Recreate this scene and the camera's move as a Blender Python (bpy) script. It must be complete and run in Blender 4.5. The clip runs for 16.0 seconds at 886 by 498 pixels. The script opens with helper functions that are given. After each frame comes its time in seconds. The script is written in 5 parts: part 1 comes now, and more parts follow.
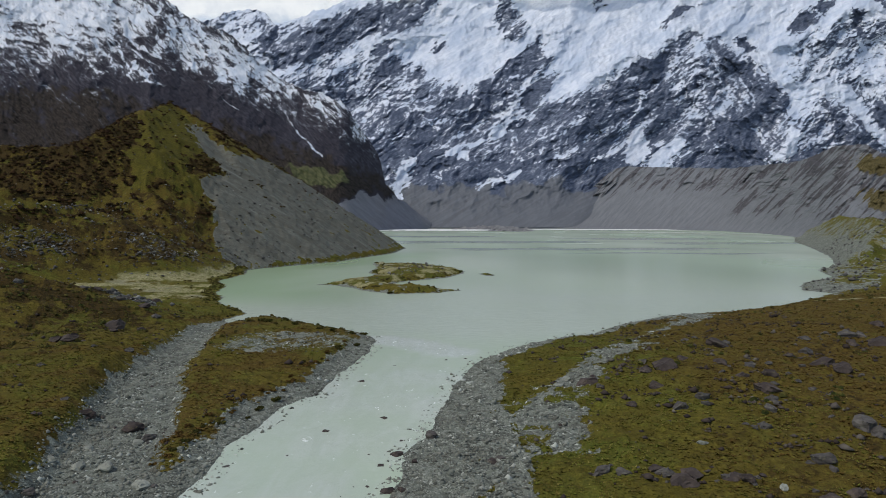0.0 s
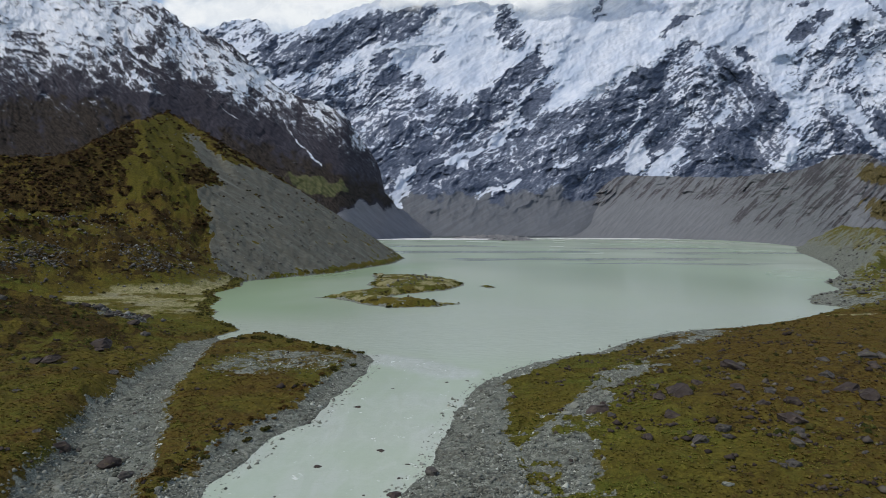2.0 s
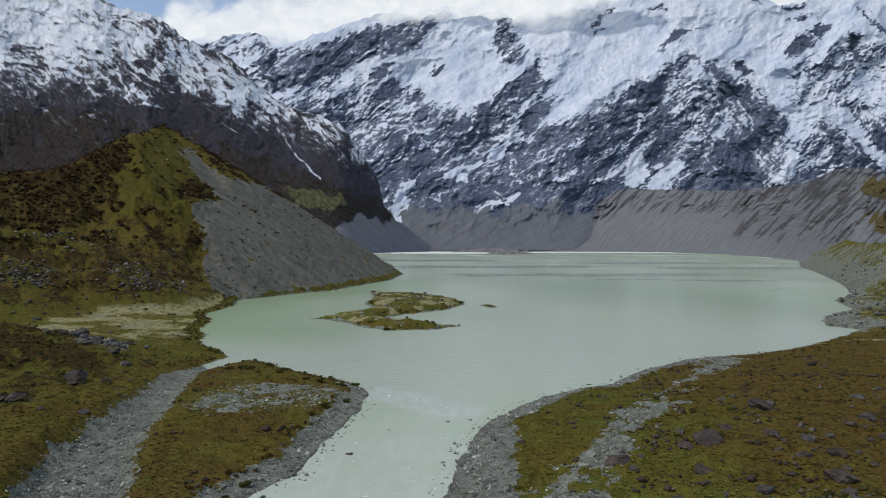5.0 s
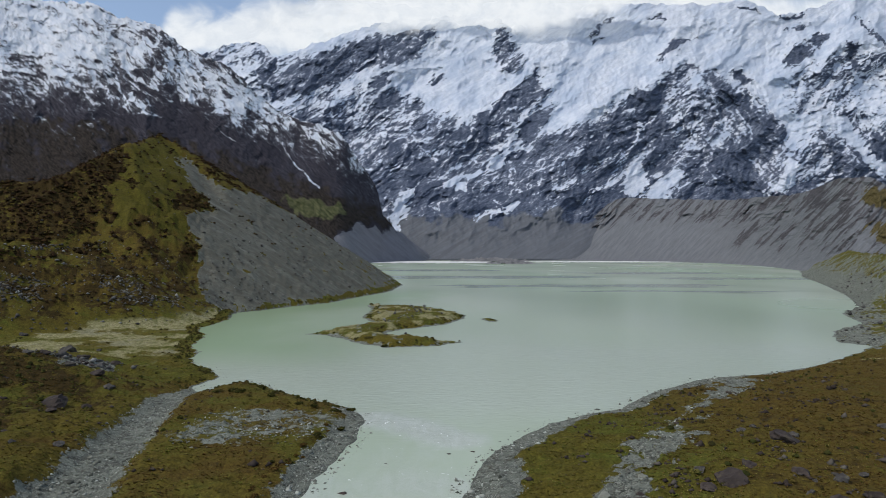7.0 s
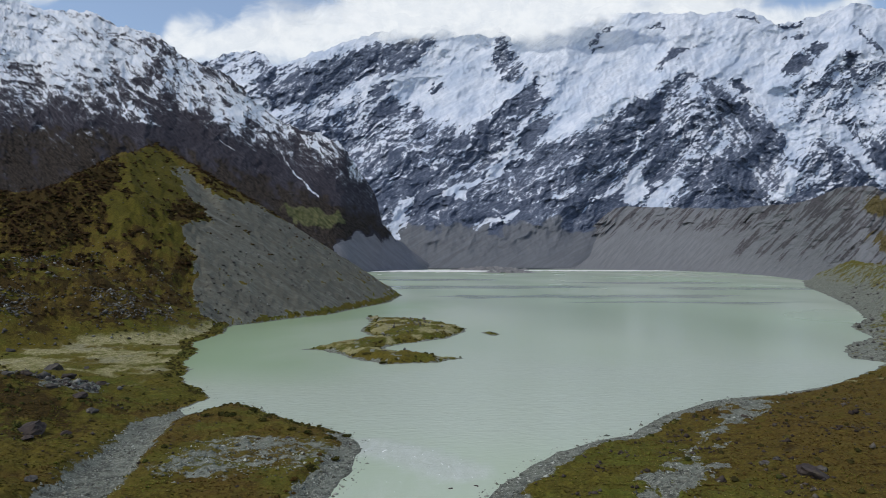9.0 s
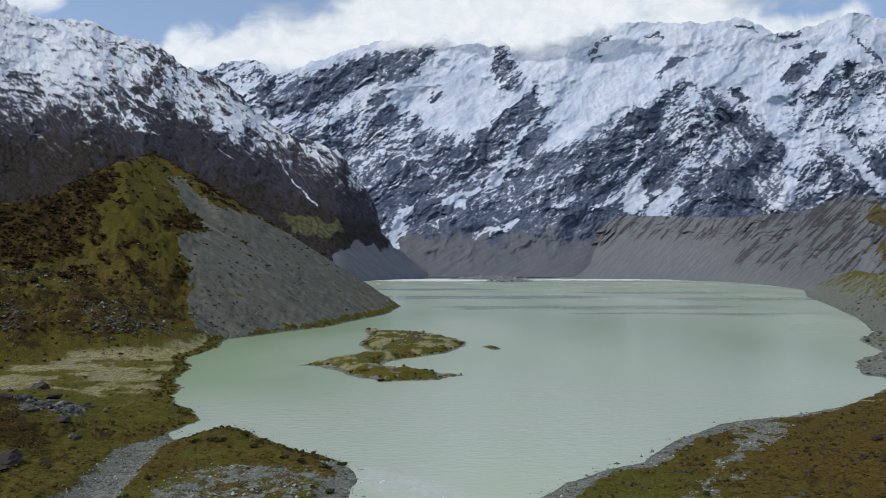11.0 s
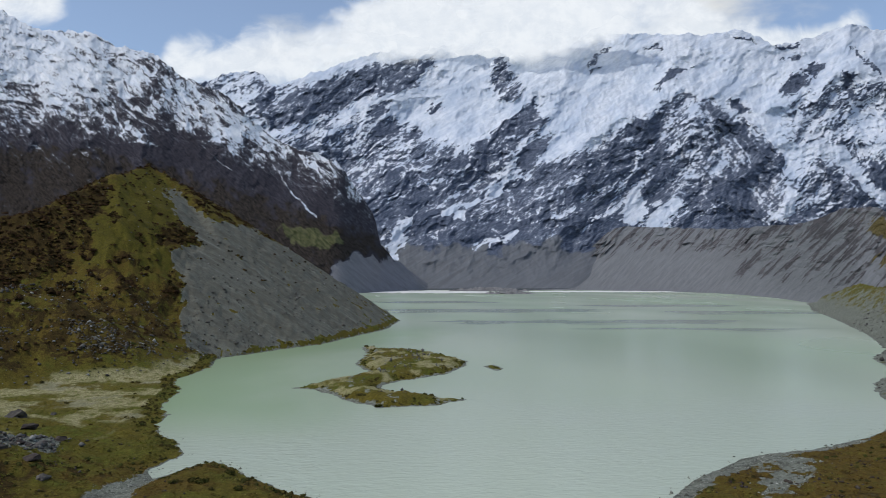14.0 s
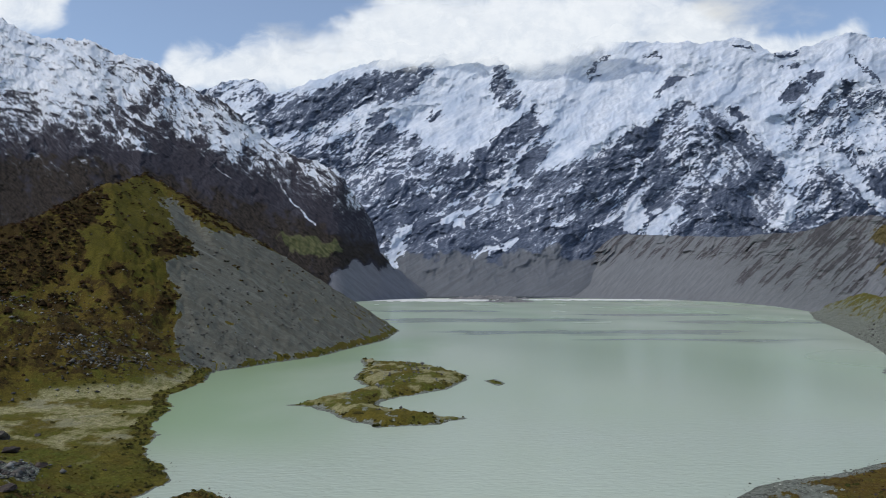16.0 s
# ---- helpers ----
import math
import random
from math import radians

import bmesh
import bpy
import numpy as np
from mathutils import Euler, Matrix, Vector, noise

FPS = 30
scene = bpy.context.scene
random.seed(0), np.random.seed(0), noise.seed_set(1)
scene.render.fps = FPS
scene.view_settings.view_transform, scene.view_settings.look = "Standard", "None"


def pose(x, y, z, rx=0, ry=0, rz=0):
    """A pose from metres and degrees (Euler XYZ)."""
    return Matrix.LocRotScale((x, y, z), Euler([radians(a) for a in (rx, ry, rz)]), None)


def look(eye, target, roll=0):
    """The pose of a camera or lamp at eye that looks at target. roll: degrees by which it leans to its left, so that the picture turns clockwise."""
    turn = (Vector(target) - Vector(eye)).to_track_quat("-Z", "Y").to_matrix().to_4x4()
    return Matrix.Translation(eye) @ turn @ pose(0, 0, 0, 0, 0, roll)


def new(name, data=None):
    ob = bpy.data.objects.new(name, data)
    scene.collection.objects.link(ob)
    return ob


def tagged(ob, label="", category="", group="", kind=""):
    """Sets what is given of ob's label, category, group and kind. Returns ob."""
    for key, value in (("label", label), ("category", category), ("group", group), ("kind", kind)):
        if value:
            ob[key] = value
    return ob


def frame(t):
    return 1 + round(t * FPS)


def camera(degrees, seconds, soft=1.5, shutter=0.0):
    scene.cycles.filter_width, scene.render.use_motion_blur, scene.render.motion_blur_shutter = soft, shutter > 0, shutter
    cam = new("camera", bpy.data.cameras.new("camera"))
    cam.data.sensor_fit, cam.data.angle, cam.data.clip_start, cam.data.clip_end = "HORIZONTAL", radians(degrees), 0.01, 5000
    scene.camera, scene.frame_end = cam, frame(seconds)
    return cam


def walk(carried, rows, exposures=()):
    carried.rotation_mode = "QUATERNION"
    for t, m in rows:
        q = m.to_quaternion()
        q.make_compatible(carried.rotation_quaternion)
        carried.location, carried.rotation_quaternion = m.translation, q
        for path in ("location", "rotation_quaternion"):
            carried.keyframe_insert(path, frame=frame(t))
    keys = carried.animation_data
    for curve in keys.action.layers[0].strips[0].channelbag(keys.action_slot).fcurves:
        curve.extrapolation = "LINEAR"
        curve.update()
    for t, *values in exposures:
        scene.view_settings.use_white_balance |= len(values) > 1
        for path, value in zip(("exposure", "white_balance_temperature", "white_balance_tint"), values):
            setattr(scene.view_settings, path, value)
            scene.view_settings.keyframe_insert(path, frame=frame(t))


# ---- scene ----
cam = camera(64.0, 16.0, soft=0.6)
PATH = [
    (0.0, pose(0.00, 0.00, 30.00, 87.680, 0.00, -0.000)),
    (0.5, pose(-0.05, 1.94, 30.36, 87.873, 0.00, -0.018)),
    (1.0, pose(-0.11, 3.75, 30.68, 88.052, 0.00, -0.020)),
    (1.5, pose(-0.16, 5.52, 31.04, 88.252, 0.00, -0.038)),
    (2.0, pose(-0.22, 7.11, 31.35, 88.382, 0.00, -0.044)),
    (2.5, pose(-0.28, 8.95, 31.71, 88.583, 0.00, -0.048)),
    (3.0, pose(-0.35, 10.87, 32.08, 88.763, 0.00, -0.075)),
    (3.5, pose(-0.40, 12.88, 32.46, 88.966, 0.00, -0.084)),
    (4.0, pose(-0.44, 14.77, 32.84, 89.105, 0.00, -0.091)),
    (6.5, pose(-0.69, 24.79, 35.21, 89.963, 0.00, -0.155)),
    (7.0, pose(-0.77, 26.82, 35.68, 90.121, 0.00, -0.178)),
    (7.5, pose(-0.85, 28.90, 36.16, 90.299, 0.00, -0.189)),
    (8.0, pose(-0.92, 30.91, 36.62, 90.431, 0.00, -0.197)),
    (8.5, pose(-0.99, 32.94, 37.08, 90.621, 0.00, -0.213)),
    (9.0, pose(-1.06, 34.88, 37.53, 90.789, 0.00, -0.224)),
    (11.5, pose(-1.46, 44.16, 39.91, 91.615, 0.00, -0.296)),
    (12.0, pose(-1.52, 45.93, 40.38, 91.740, 0.00, -0.306)),
    (12.5, pose(-1.54, 47.76, 40.87, 91.908, 0.00, -0.315)),
    (13.0, pose(-1.58, 49.70, 41.39, 92.063, 0.00, -0.324)),
    (13.5, pose(-1.62, 51.69, 41.93, 92.223, 0.00, -0.330)),
    (14.0, pose(-1.67, 53.65, 42.45, 92.337, 0.00, -0.337)),
    (14.5, pose(-1.71, 55.64, 43.02, 92.512, 0.00, -0.344)),
    (15.0, pose(-1.76, 57.58, 43.59, 92.656, 0.00, -0.357)),
    (15.5, pose(-1.81, 59.51, 44.18, 92.826, 0.00, -0.373)),
    (16.0, pose(-1.87, 61.38, 44.73, 92.936, 0.00, -0.377)),
]
walk(cam, PATH, [(0.0, 0.05, 6850, 9.0), (16.0, 0.04, 6640, 9.0)])

# ---------------------------------------------------------------- world, sun
world = bpy.data.worlds.new("sky")
scene.world = world
world.use_nodes = True
wt = world.node_tree
wt.nodes.clear()


SUN_DIR = Vector((-0.54, -0.26, 0.80)).normalized()
sky = wt.nodes.new("ShaderNodeTexSky")
sky.sky_type = "NISHITA"
sky.sun_disc = False
sky.sun_elevation = math.asin(SUN_DIR.z)
sky.sun_rotation = math.atan2(SUN_DIR.x, SUN_DIR.y)
sky.altitude = 800
sky.ozone_density = 3.5
sky.air_density = 1.0
sky.dust_density = 1.5
bg_sky = wt.nodes.new("ShaderNodeBackground")
bg_sky.inputs["Strength"].default_value = 0.15
wt.links.new(sky.outputs[0], bg_sky.inputs["Color"])
# broken cloud over the whole sky
tc = wt.nodes.new("ShaderNodeTexCoord")
mp = wt.nodes.new("ShaderNodeMapping")
mp.inputs["Scale"].default_value = (3.0, 3.0, 7.0)
mp.inputs["Location"].default_value = (6.2, 0.4, 2.2)
wt.links.new(tc.outputs["Generated"], mp.inputs["Vector"])
wn = wt.nodes.new("ShaderNodeTexNoise")
wn.inputs["Scale"].default_value = 1.0
wn.inputs["Detail"].default_value = 7.0
wn.inputs["Roughness"].default_value = 0.55
wt.links.new(mp.outputs[0], wn.inputs["Vector"])
wr = wt.nodes.new("ShaderNodeMapRange")
wr.interpolation_type = "SMOOTHSTEP"
wr.inputs["From Min"].default_value = 0.52
wr.inputs["From Max"].default_value = 0.68
wr.inputs["To Min"].default_value = 0.12
wt.links.new(wn.outputs["Fac"], wr.inputs["Value"])
bg_cloud = wt.nodes.new("ShaderNodeBackground")
bg_cloud.inputs["Color"].default_value = (0.92, 0.96, 1.0, 1)
bg_cloud.inputs["Strength"].default_value = 0.75
wm = wt.nodes.new("ShaderNodeMixShader")
wt.links.new(wr.outputs[0], wm.inputs[0])
wt.links.new(bg_sky.outputs[0], wm.inputs[1])
wt.links.new(bg_cloud.outputs[0], wm.inputs[2])
wo = wt.nodes.new("ShaderNodeOutputWorld")
wt.links.new(wm.outputs[0], wo.inputs["Surface"])

sun_data = bpy.data.lights.new("sun", "SUN")
sun_data.energy = 1.9
sun_data.angle = radians(3.0)
sun_data.color = (1.0, 0.95, 0.88)
sun = new("sun", sun_data)
sun.matrix_world = look(SUN_DIR * 500, (0, 0, 0))
scene.view_settings.exposure = 0.0


# ---------------------------------------------------------------- numeric helpers
def hash01(ix, iy, seed):
    n = (ix.astype(np.int64) * 374761393 + iy.astype(np.int64) * 668265263 + seed * 974634777) & 0x7FFFFFFF
    n = ((n ^ (n >> 13)) * 1274126177) & 0x7FFFFFFF
    n = (n ^ (n >> 16)) & 0xFFFFF
    return n / float(0xFFFFF)


def gnoise(x, y, seed=0):
    """Gradient noise, about -1 to 1."""
    ix, iy = np.floor(x), np.floor(y)
    fx, fy = x - ix, y - iy
    sx = fx * fx * fx * (fx * (fx * 6 - 15) + 10)
    sy = fy * fy * fy * (fy * (fy * 6 - 15) + 10)
    val = []
    for dy in (0, 1):
        for dx in (0, 1):
            a = hash01(ix + dx, iy + dy, seed) * 2 * np.pi
            val.append(np.cos(a) * (fx - dx) + np.sin(a) * (fy - dy))
    top = val[0] + (val[1] - val[0]) * sx
    bot = val[2] + (val[3] - val[2]) * sx
    return 1.5 * (top + (bot - top) * sy)


def fbm(x, y, octaves=5, gain=0.5, seed=0):
    out, amp, f = np.zeros(np.shape(x)), 1.0, 1.0
    for k in range(octaves):
        out = out + amp * gnoise(x * f + 17.3 * k, y * f - 9.1 * k, seed + k)
        amp, f = amp * gain, f * 2.03
    return out


def ridged(x, y, octaves=5, gain=0.5, seed=0):
    """Sharp-crested noise, 0 to about 1."""
    out, amp, f, w, tot = np.zeros(np.shape(x)), 1.0, 1.0, 1.0, 0.0
    for k in range(octaves):
        r = (1 - np.abs(gnoise(x * f + 7.7 * k, y * f + 3.3 * k, seed + k))) ** 2
        out = out + amp * r * w
        tot += amp
        w = np.clip(r * 1.4, 0, 1)
        amp, f = amp * gain, f * 2.07
    return out / tot


def smooth(a, b, x):
    t = np.clip((x - a) / (b - a), 0, 1)
    return t * t * (3 - 2 * t)


def along(points, x):
    """A smooth line through (x, value) pairs."""
    p = np.array(points, float)
    px, py = p[:, 0], p[:, 1]
    h = np.diff(px)
    d = np.diff(py) / h
    m = np.concatenate([d[:1], np.where(d[1:] * d[:-1] > 0, 2 * d[1:] * d[:-1] / (d[1:] + d[:-1] + 1e-12), 0), d[-1:]])
    x = np.clip(x, px[0], px[-1])
    i = np.clip(np.searchsorted(px, x, side="right") - 1, 0, len(h) - 1)
    t = (x - px[i]) / h[i]
    return ((2 * t ** 3 - 3 * t ** 2 + 1) * py[i] + (t ** 3 - 2 * t ** 2 + t) * h[i] * m[i]
            + (3 * t ** 2 - 2 * t ** 3) * py[i + 1] + (t ** 3 - t ** 2) * h[i] * m[i + 1])


def seg_dist(x, y, x0, y0, x1, y1):
    dx, dy = x1 - x0, y1 - y0
    t = np.clip(((x - x0) * dx + (y - y0) * dy) / (dx * dx + dy * dy + 1e-9), 0, 1)
    return np.hypot(x - x0 - t * dx, y - y0 - t * dy), t


def poly_sd(x, y, pts):
    """Signed distance to a closed outline, positive inside."""
    d = np.full(np.shape(x), 1e9)
    inside = np.zeros(np.shape(x), bool)
    n = len(pts)
    for i in range(n):
        (x0, y0), (x1, y1) = pts[i], pts[(i + 1) % n]
        d = np.minimum(d, seg_dist(x, y, x0, y0, x1, y1)[0])
        if y0 != y1:
            inside ^= ((y0 > y) != (y1 > y)) & (x < (x1 - x0) * (y - y0) / (y1 - y0) + x0)
    return np.where(inside, d, -d)


def line_dist(x, y, pts):
    d = np.full(np.shape(x), 1e9)
    for a, b in zip(pts[:-1], pts[1:]):
        d = np.minimum(d, seg_dist(x, y, a[0], a[1], b[0], b[1])[0])
    return d


# ---------------------------------------------------------------- material helpers
class Mat:
    def __init__(self, name, rough=0.9, spec=0.3):
        self.m = bpy.data.materials.new(name)
        self.m.use_nodes = True
        self.t = self.m.node_tree
        self.b = self.t.nodes["Principled BSDF"]
        self.b.inputs["Roughness"].default_value = rough
        self.b.inputs["Specular IOR Level"].default_value = spec

    def link(self, a, b):
        self.t.links.new(a, b)

    def put(self, socket, v):
        if isinstance(v, bpy.types.NodeSocket):
            self.link(v, socket)
        elif isinstance(v, tuple) and len(v) == 3 and socket.type == "RGBA":
            socket.default_value = (*v, 1)
        else:
            socket.default_value = v

    def coord(self, kind="Object"):
        return self.t.nodes.new("ShaderNodeTexCoord").outputs[kind]

    def attr(self, name, out="Fac"):
        n = self.t.nodes.new("ShaderNodeAttribute")
        n.attribute_name = name
        return n.outputs[out]

    def noise(self, vec, scale, detail=4.0, rough=0.55, dist=0.0, stretch=None):
        if stretch:
            mp = self.t.nodes.new("ShaderNodeMapping")
            mp.inputs["Scale"].default_value = stretch
            self.link(vec, mp.inputs["Vector"])
            vec = mp.outputs[0]
        n = self.t.nodes.new("ShaderNodeTexNoise")
        self.link(vec, n.inputs["Vector"])
        n.inputs["Scale"].default_value = scale
        n.inputs["Detail"].default_value = detail
        n.inputs["Roughness"].default_value = rough
        n.inputs["Distortion"].default_value = dist
        return n.outputs["Fac"]

    def voronoi(self, vec, scale, out="Distance", feature="F1"):
        n = self.t.nodes.new("ShaderNodeTexVoronoi")
        n.feature = feature
        self.link(vec, n.inputs["Vector"])
        n.inputs["Scale"].default_value = scale
        return n.outputs[out]

    def math(self, op, a, b=0.0, c=0.0):
        n = self.t.nodes.new("ShaderNodeMath")
        n.operation = op
        for s, v in zip(n.inputs, (a, b, c)):
            self.put(s, v)
        return n.outputs[0]

    def ramp(self, v, lo, hi, a=0.0, b=1.0):
        n = self.t.nodes.new("ShaderNodeMapRange")
        n.interpolation_type = "SMOOTHSTEP"
        self.put(n.inputs["Value"], v)
        for k, x in (("From Min", lo), ("From Max", hi), ("To Min", a), ("To Max", b)):
            self.put(n.inputs[k], x)
        return n.outputs["Result"]

    def mix(self, f, a, b, mode="MIX"):
        n = self.t.nodes.new("ShaderNodeMix")
        n.data_type = "RGBA"
        n.blend_type = mode
        self.put(n.inputs[0], f)
        self.put(n.inputs[6], a)
        self.put(n.inputs[7], b)
        return n.outputs[2]

    def random(self):
        return self.t.nodes.new("ShaderNodeObjectInfo").outputs["Random"]

    def island(self):
        return self.t.nodes.new("ShaderNodeNewGeometry").outputs["Random Per Island"]

    def up(self):
        g = self.t.nodes.new("ShaderNodeNewGeometry")
        s = self.t.nodes.new("ShaderNodeSeparateXYZ")
        self.link(g.outputs["Normal"], s.inputs[0])
        return s.outputs["Z"]

    def bump(self, h, dist, strength=1.0, normal=None):
        n = self.t.nodes.new("ShaderNodeBump")
        n.inputs["Strength"].default_value = strength
        n.inputs["Distance"].default_value = dist
        self.link(h, n.inputs["Height"])
        if normal is not None:
            self.link(normal, n.inputs["Normal"])
        return n.outputs[0]

    def done(self, color, rough=None, normal=None):
        self.put(self.b.inputs["Base Color"], color)
        if rough is not None:
            self.put(self.b.inputs["Roughness"], rough)
        if normal is not None:
            self.link(normal, self.b.inputs["Normal"])
        return self.m


def sheet(name, x, y, z, mats, fields=None, vectors=None, label="", category="", kind="structure", wrap=False):
    """One smooth sheet over a grid of rows and columns."""
    r, c = x.shape
    co = np.stack([x, y, z], -1).reshape(-1, 3).astype(np.float32)
    i = np.arange(r * c).reshape(r, c)
    if wrap:
        i = np.concatenate([i, i[:, :1]], 1)
    q = np.stack([i[:-1, :-1], i[:-1, 1:], i[1:, 1:], i[1:, :-1]], -1).reshape(-1, 4)
    me = bpy.data.meshes.new(name)
    me.vertices.add(len(co))
    me.vertices.foreach_set("co", co.ravel())
    me.loops.add(q.size)
    me.loops.foreach_set("vertex_index", q.ravel().astype(np.int32))
    me.polygons.add(len(q))
    me.polygons.foreach_set("loop_start", (np.arange(len(q)) * 4).astype(np.int32))
    me.polygons.foreach_set("use_smooth", np.ones(len(q), bool))
    me.update(calc_edges=True)
    for k, v in (fields or {}).items():
        me.attributes.new(k, "FLOAT", "POINT").data.foreach_set("value", v.ravel().astype(np.float32))
    for k, v in (vectors or {}).items():
        me.attributes.new(k, "FLOAT_VECTOR", "POINT").data.foreach_set("vector", v.reshape(-1).astype(np.float32))
    me.materials.append(mats)
    ob = new(name, me)
    return tagged(ob, label, category, "", kind)


# ---------------------------------------------------------------- layout
# Bearings and heights of distant ground are given as seen from a survey eye 30 m over the lake at the origin, looking along +y
# with a dip of 2.32 degrees: u across (784 is straight ahead), v down, 1254.7 units to the unit of distance.
EYE, UNIT, DIP = 30.0, 1254.7, radians(-2.32)


def sight(u, v, dist):
    """The place at the forward distance dist along the bearing (u, v)."""
    a, b = (u - 784) / UNIT, (441 - v) / UNIT
    f = math.cos(DIP) - b * math.sin(DIP)
    h = math.sin(DIP) + b * math.cos(DIP)
    return dist * a / f, dist + 0 * a, EYE + dist * h / f


def strokes(u, v, cover, rows):
    """Lays soft-edged bands of a given value over a field."""
    for u0, v0, u1, v1, w, val in rows:
        d, _ = seg_dist(u, v, u0, v0, u1, v1)
        k = 1 - smooth(0.55 * w, 1.25 * w, d)
        cover = cover + (val - cover) * k
    return cover


def zones(u, v, cover, rows):
    """Fills soft-edged outlines with a given value."""
    cover = cover.copy()
    for val, soft, pts in rows:
        a = np.array(pts)
        box = (u > a[:, 0].min() - 2 * soft) & (u < a[:, 0].max() + 2 * soft) & (v > a[:, 1].min() - 2 * soft) & (v < a[:, 1].max() + 2 * soft)
        k = smooth(-soft, soft, poly_sd(u[box], v[box], pts))
        cover[box] += (val - cover[box]) * k
    return cover


def crags(u, v, lean, stretch, seed, sizes=((150, 1.0), (70, 1.0), (33, 0.95), (16, 0.85), (8, 0.7), (4.5, 0.5))):
    """Broken rock: sharp ribs and ledges at many sizes, drawn out along the lean of the beds. Its steepness down the face is about 1."""
    c, s = math.cos(lean), math.sin(lean)
    wx, wy = 16 * fbm(u / 55, v / 55, 4, 0.55, seed), 16 * fbm(u / 55, v / 55, 4, 0.55, seed + 9)
    p, q = (u + wx) * c - (v + wy) * s, (u + wx) * s + (v + wy) * c
    out = np.zeros(u.shape)
    for k, (size, amp) in enumerate(sizes):
        ribs = 1 - np.abs(gnoise((u + wx) / size, (v + wy) / (1.3 * size), seed + 20 + k))
        beds = 1 - np.abs(gnoise(p / (size * stretch), q / (0.8 * size), seed + 40 + k))
        out = out + amp * size * (0.35 * ribs + 0.9 * beds)
    g = np.diff(out, axis=0) / np.diff(v, axis=0)
    return (out - out.mean()) / (np.std(g) + 1e-9)


def ledges(dist, u, v, slope, side):
    """How much flatter (+) or steeper (-) than the whole face each spot is."""
    g = np.gradient(dist, axis=0) / np.maximum(np.abs(np.gradient(v, axis=0)), 1e-6)
    r = g / slope - 1
    r = r + side * np.gradient(dist, axis=1) / np.maximum(np.abs(np.gradient(u, axis=1)), 1e-6) / slope
    soft = (r + np.roll(r, 1, 0) + np.roll(r, -1, 0) + np.roll(r, 1, 1) + np.roll(r, -1, 1)) / 5
    return np.clip(soft, -1.6, 1.6)


# ---------------------------------------------------------------- materials of the land
def mountain_material(name, rock_a, rock_b, scree, veg, shaded_ice, new_snow, grain=1.0):
    m = Mat(name, 0.9, 0.08)
    lay = m.attr("lay", "Vector")
    cover, loose, green = m.attr("cover"), m.attr("loose"), m.attr("green")
    n1 = m.noise(lay, 3.4, 8, 0.62, 0.35, (0.55, 1.5, 1))
    n2 = m.noise(lay, 15.0, 6, 0.72, 0.3, (0.42, 1.5, 1))
    n3 = m.noise(lay, 1.1, 4, 0.55)
    n4 = m.noise(lay, 34.0, 3, 0.7, 0.2, (0.45, 1.5, 1))
    fleck = m.math("ADD", m.math("MULTIPLY", n2, 0.5), m.math("MULTIPLY", n4, 0.5))
    k = m.math("MULTIPLY_ADD", m.math("SUBTRACT", n2, 0.5), 0.85 * grain, cover)
    k = m.math("MULTIPLY_ADD", m.math("SUBTRACT", n4, 0.5), 1.1 * grain, k)
    # a thin dusting reaches further than the settled snow
    snow = m.math("MULTIPLY_ADD", m.ramp(k, 0.44, 0.58), 0.84, m.ramp(k, 0.12, 0.52, 0.0, 0.16))
    rock = m.mix(m.ramp(fleck, 0.42, 0.58), tuple(0.78 * c for c in rock_a), rock_b)
    rock = m.mix(m.ramp(n3, 0.35, 0.65), rock, m.mix(0.6, rock, rock_a))
    drift = m.noise(lay, 9, 8, 0.7, 0.4, (0.22, 1.6, 1))
    sc = m.mix(m.ramp(drift, 0.34, 0.66), tuple(1.08 * c for c in scree), tuple(0.82 * c for c in scree))
    sc = m.mix(m.ramp(n4, 0.58, 0.7, 0.0, 0.5), sc, tuple(1.5 * c for c in scree))
    rock = m.mix(m.ramp(m.math("MULTIPLY_ADD", m.math("SUBTRACT", n1, 0.5), 0.8, loose), 0.35, 0.65), rock, sc)
    vg = m.mix(m.ramp(fleck, 0.40, 0.60), tuple(1.6 * c for c in veg), tuple(0.45 * c for c in veg))
    vg = m.mix(m.ramp(green, 1.0, 1.3), vg, m.mix(m.ramp(n2, 0.35, 0.65), (0.120, 0.120, 0.060), (0.05, 0.058, 0.024)))
    rock = m.mix(m.ramp(m.math("MULTIPLY_ADD", m.math("SUBTRACT", n1, 0.5), 0.9, green), 0.35, 0.65), rock, vg)
    # grey shading of the ice is painted as a mottle of two whites
    white = m.mix(m.ramp(m.math("MULTIPLY_ADD", n2, 0.25, m.math("ADD", m.math("MULTIPLY", n1, 0.45), m.math("MULTIPLY", n3, 0.30))), 0.40, 0.59), shaded_ice, new_snow)
    # crevasses and wind crust: thin broken lines across the slope
    crack = m.noise(lay, 8.5, 6, 0.7, 1.2, (0.5, 1.7, 1))
    line = m.math("MULTIPLY", m.ramp(m.math("ABSOLUTE", m.math("SUBTRACT", crack, 0.5)), 0.0, 0.04, 1.0, 0.0), m.ramp(n3, 0.42, 0.6))
    white = m.mix(m.math("MULTIPLY", line, 0.42), white, tuple(0.62 * c for c in shaded_ice))
    col = m.mix(snow, rock, white)
    h = m.math("MULTIPLY_ADD", n2, 1.0, m.math("MULTIPLY", n1, 1.3))
    h = m.math("MULTIPLY_ADD", n4, 0.9, h)
    h = m.math("MULTIPLY_ADD", line, -0.25, h)
    h = m.math("MULTIPLY", h, m.ramp(cover, 0.5, 0.9, 1.0, 0.35))
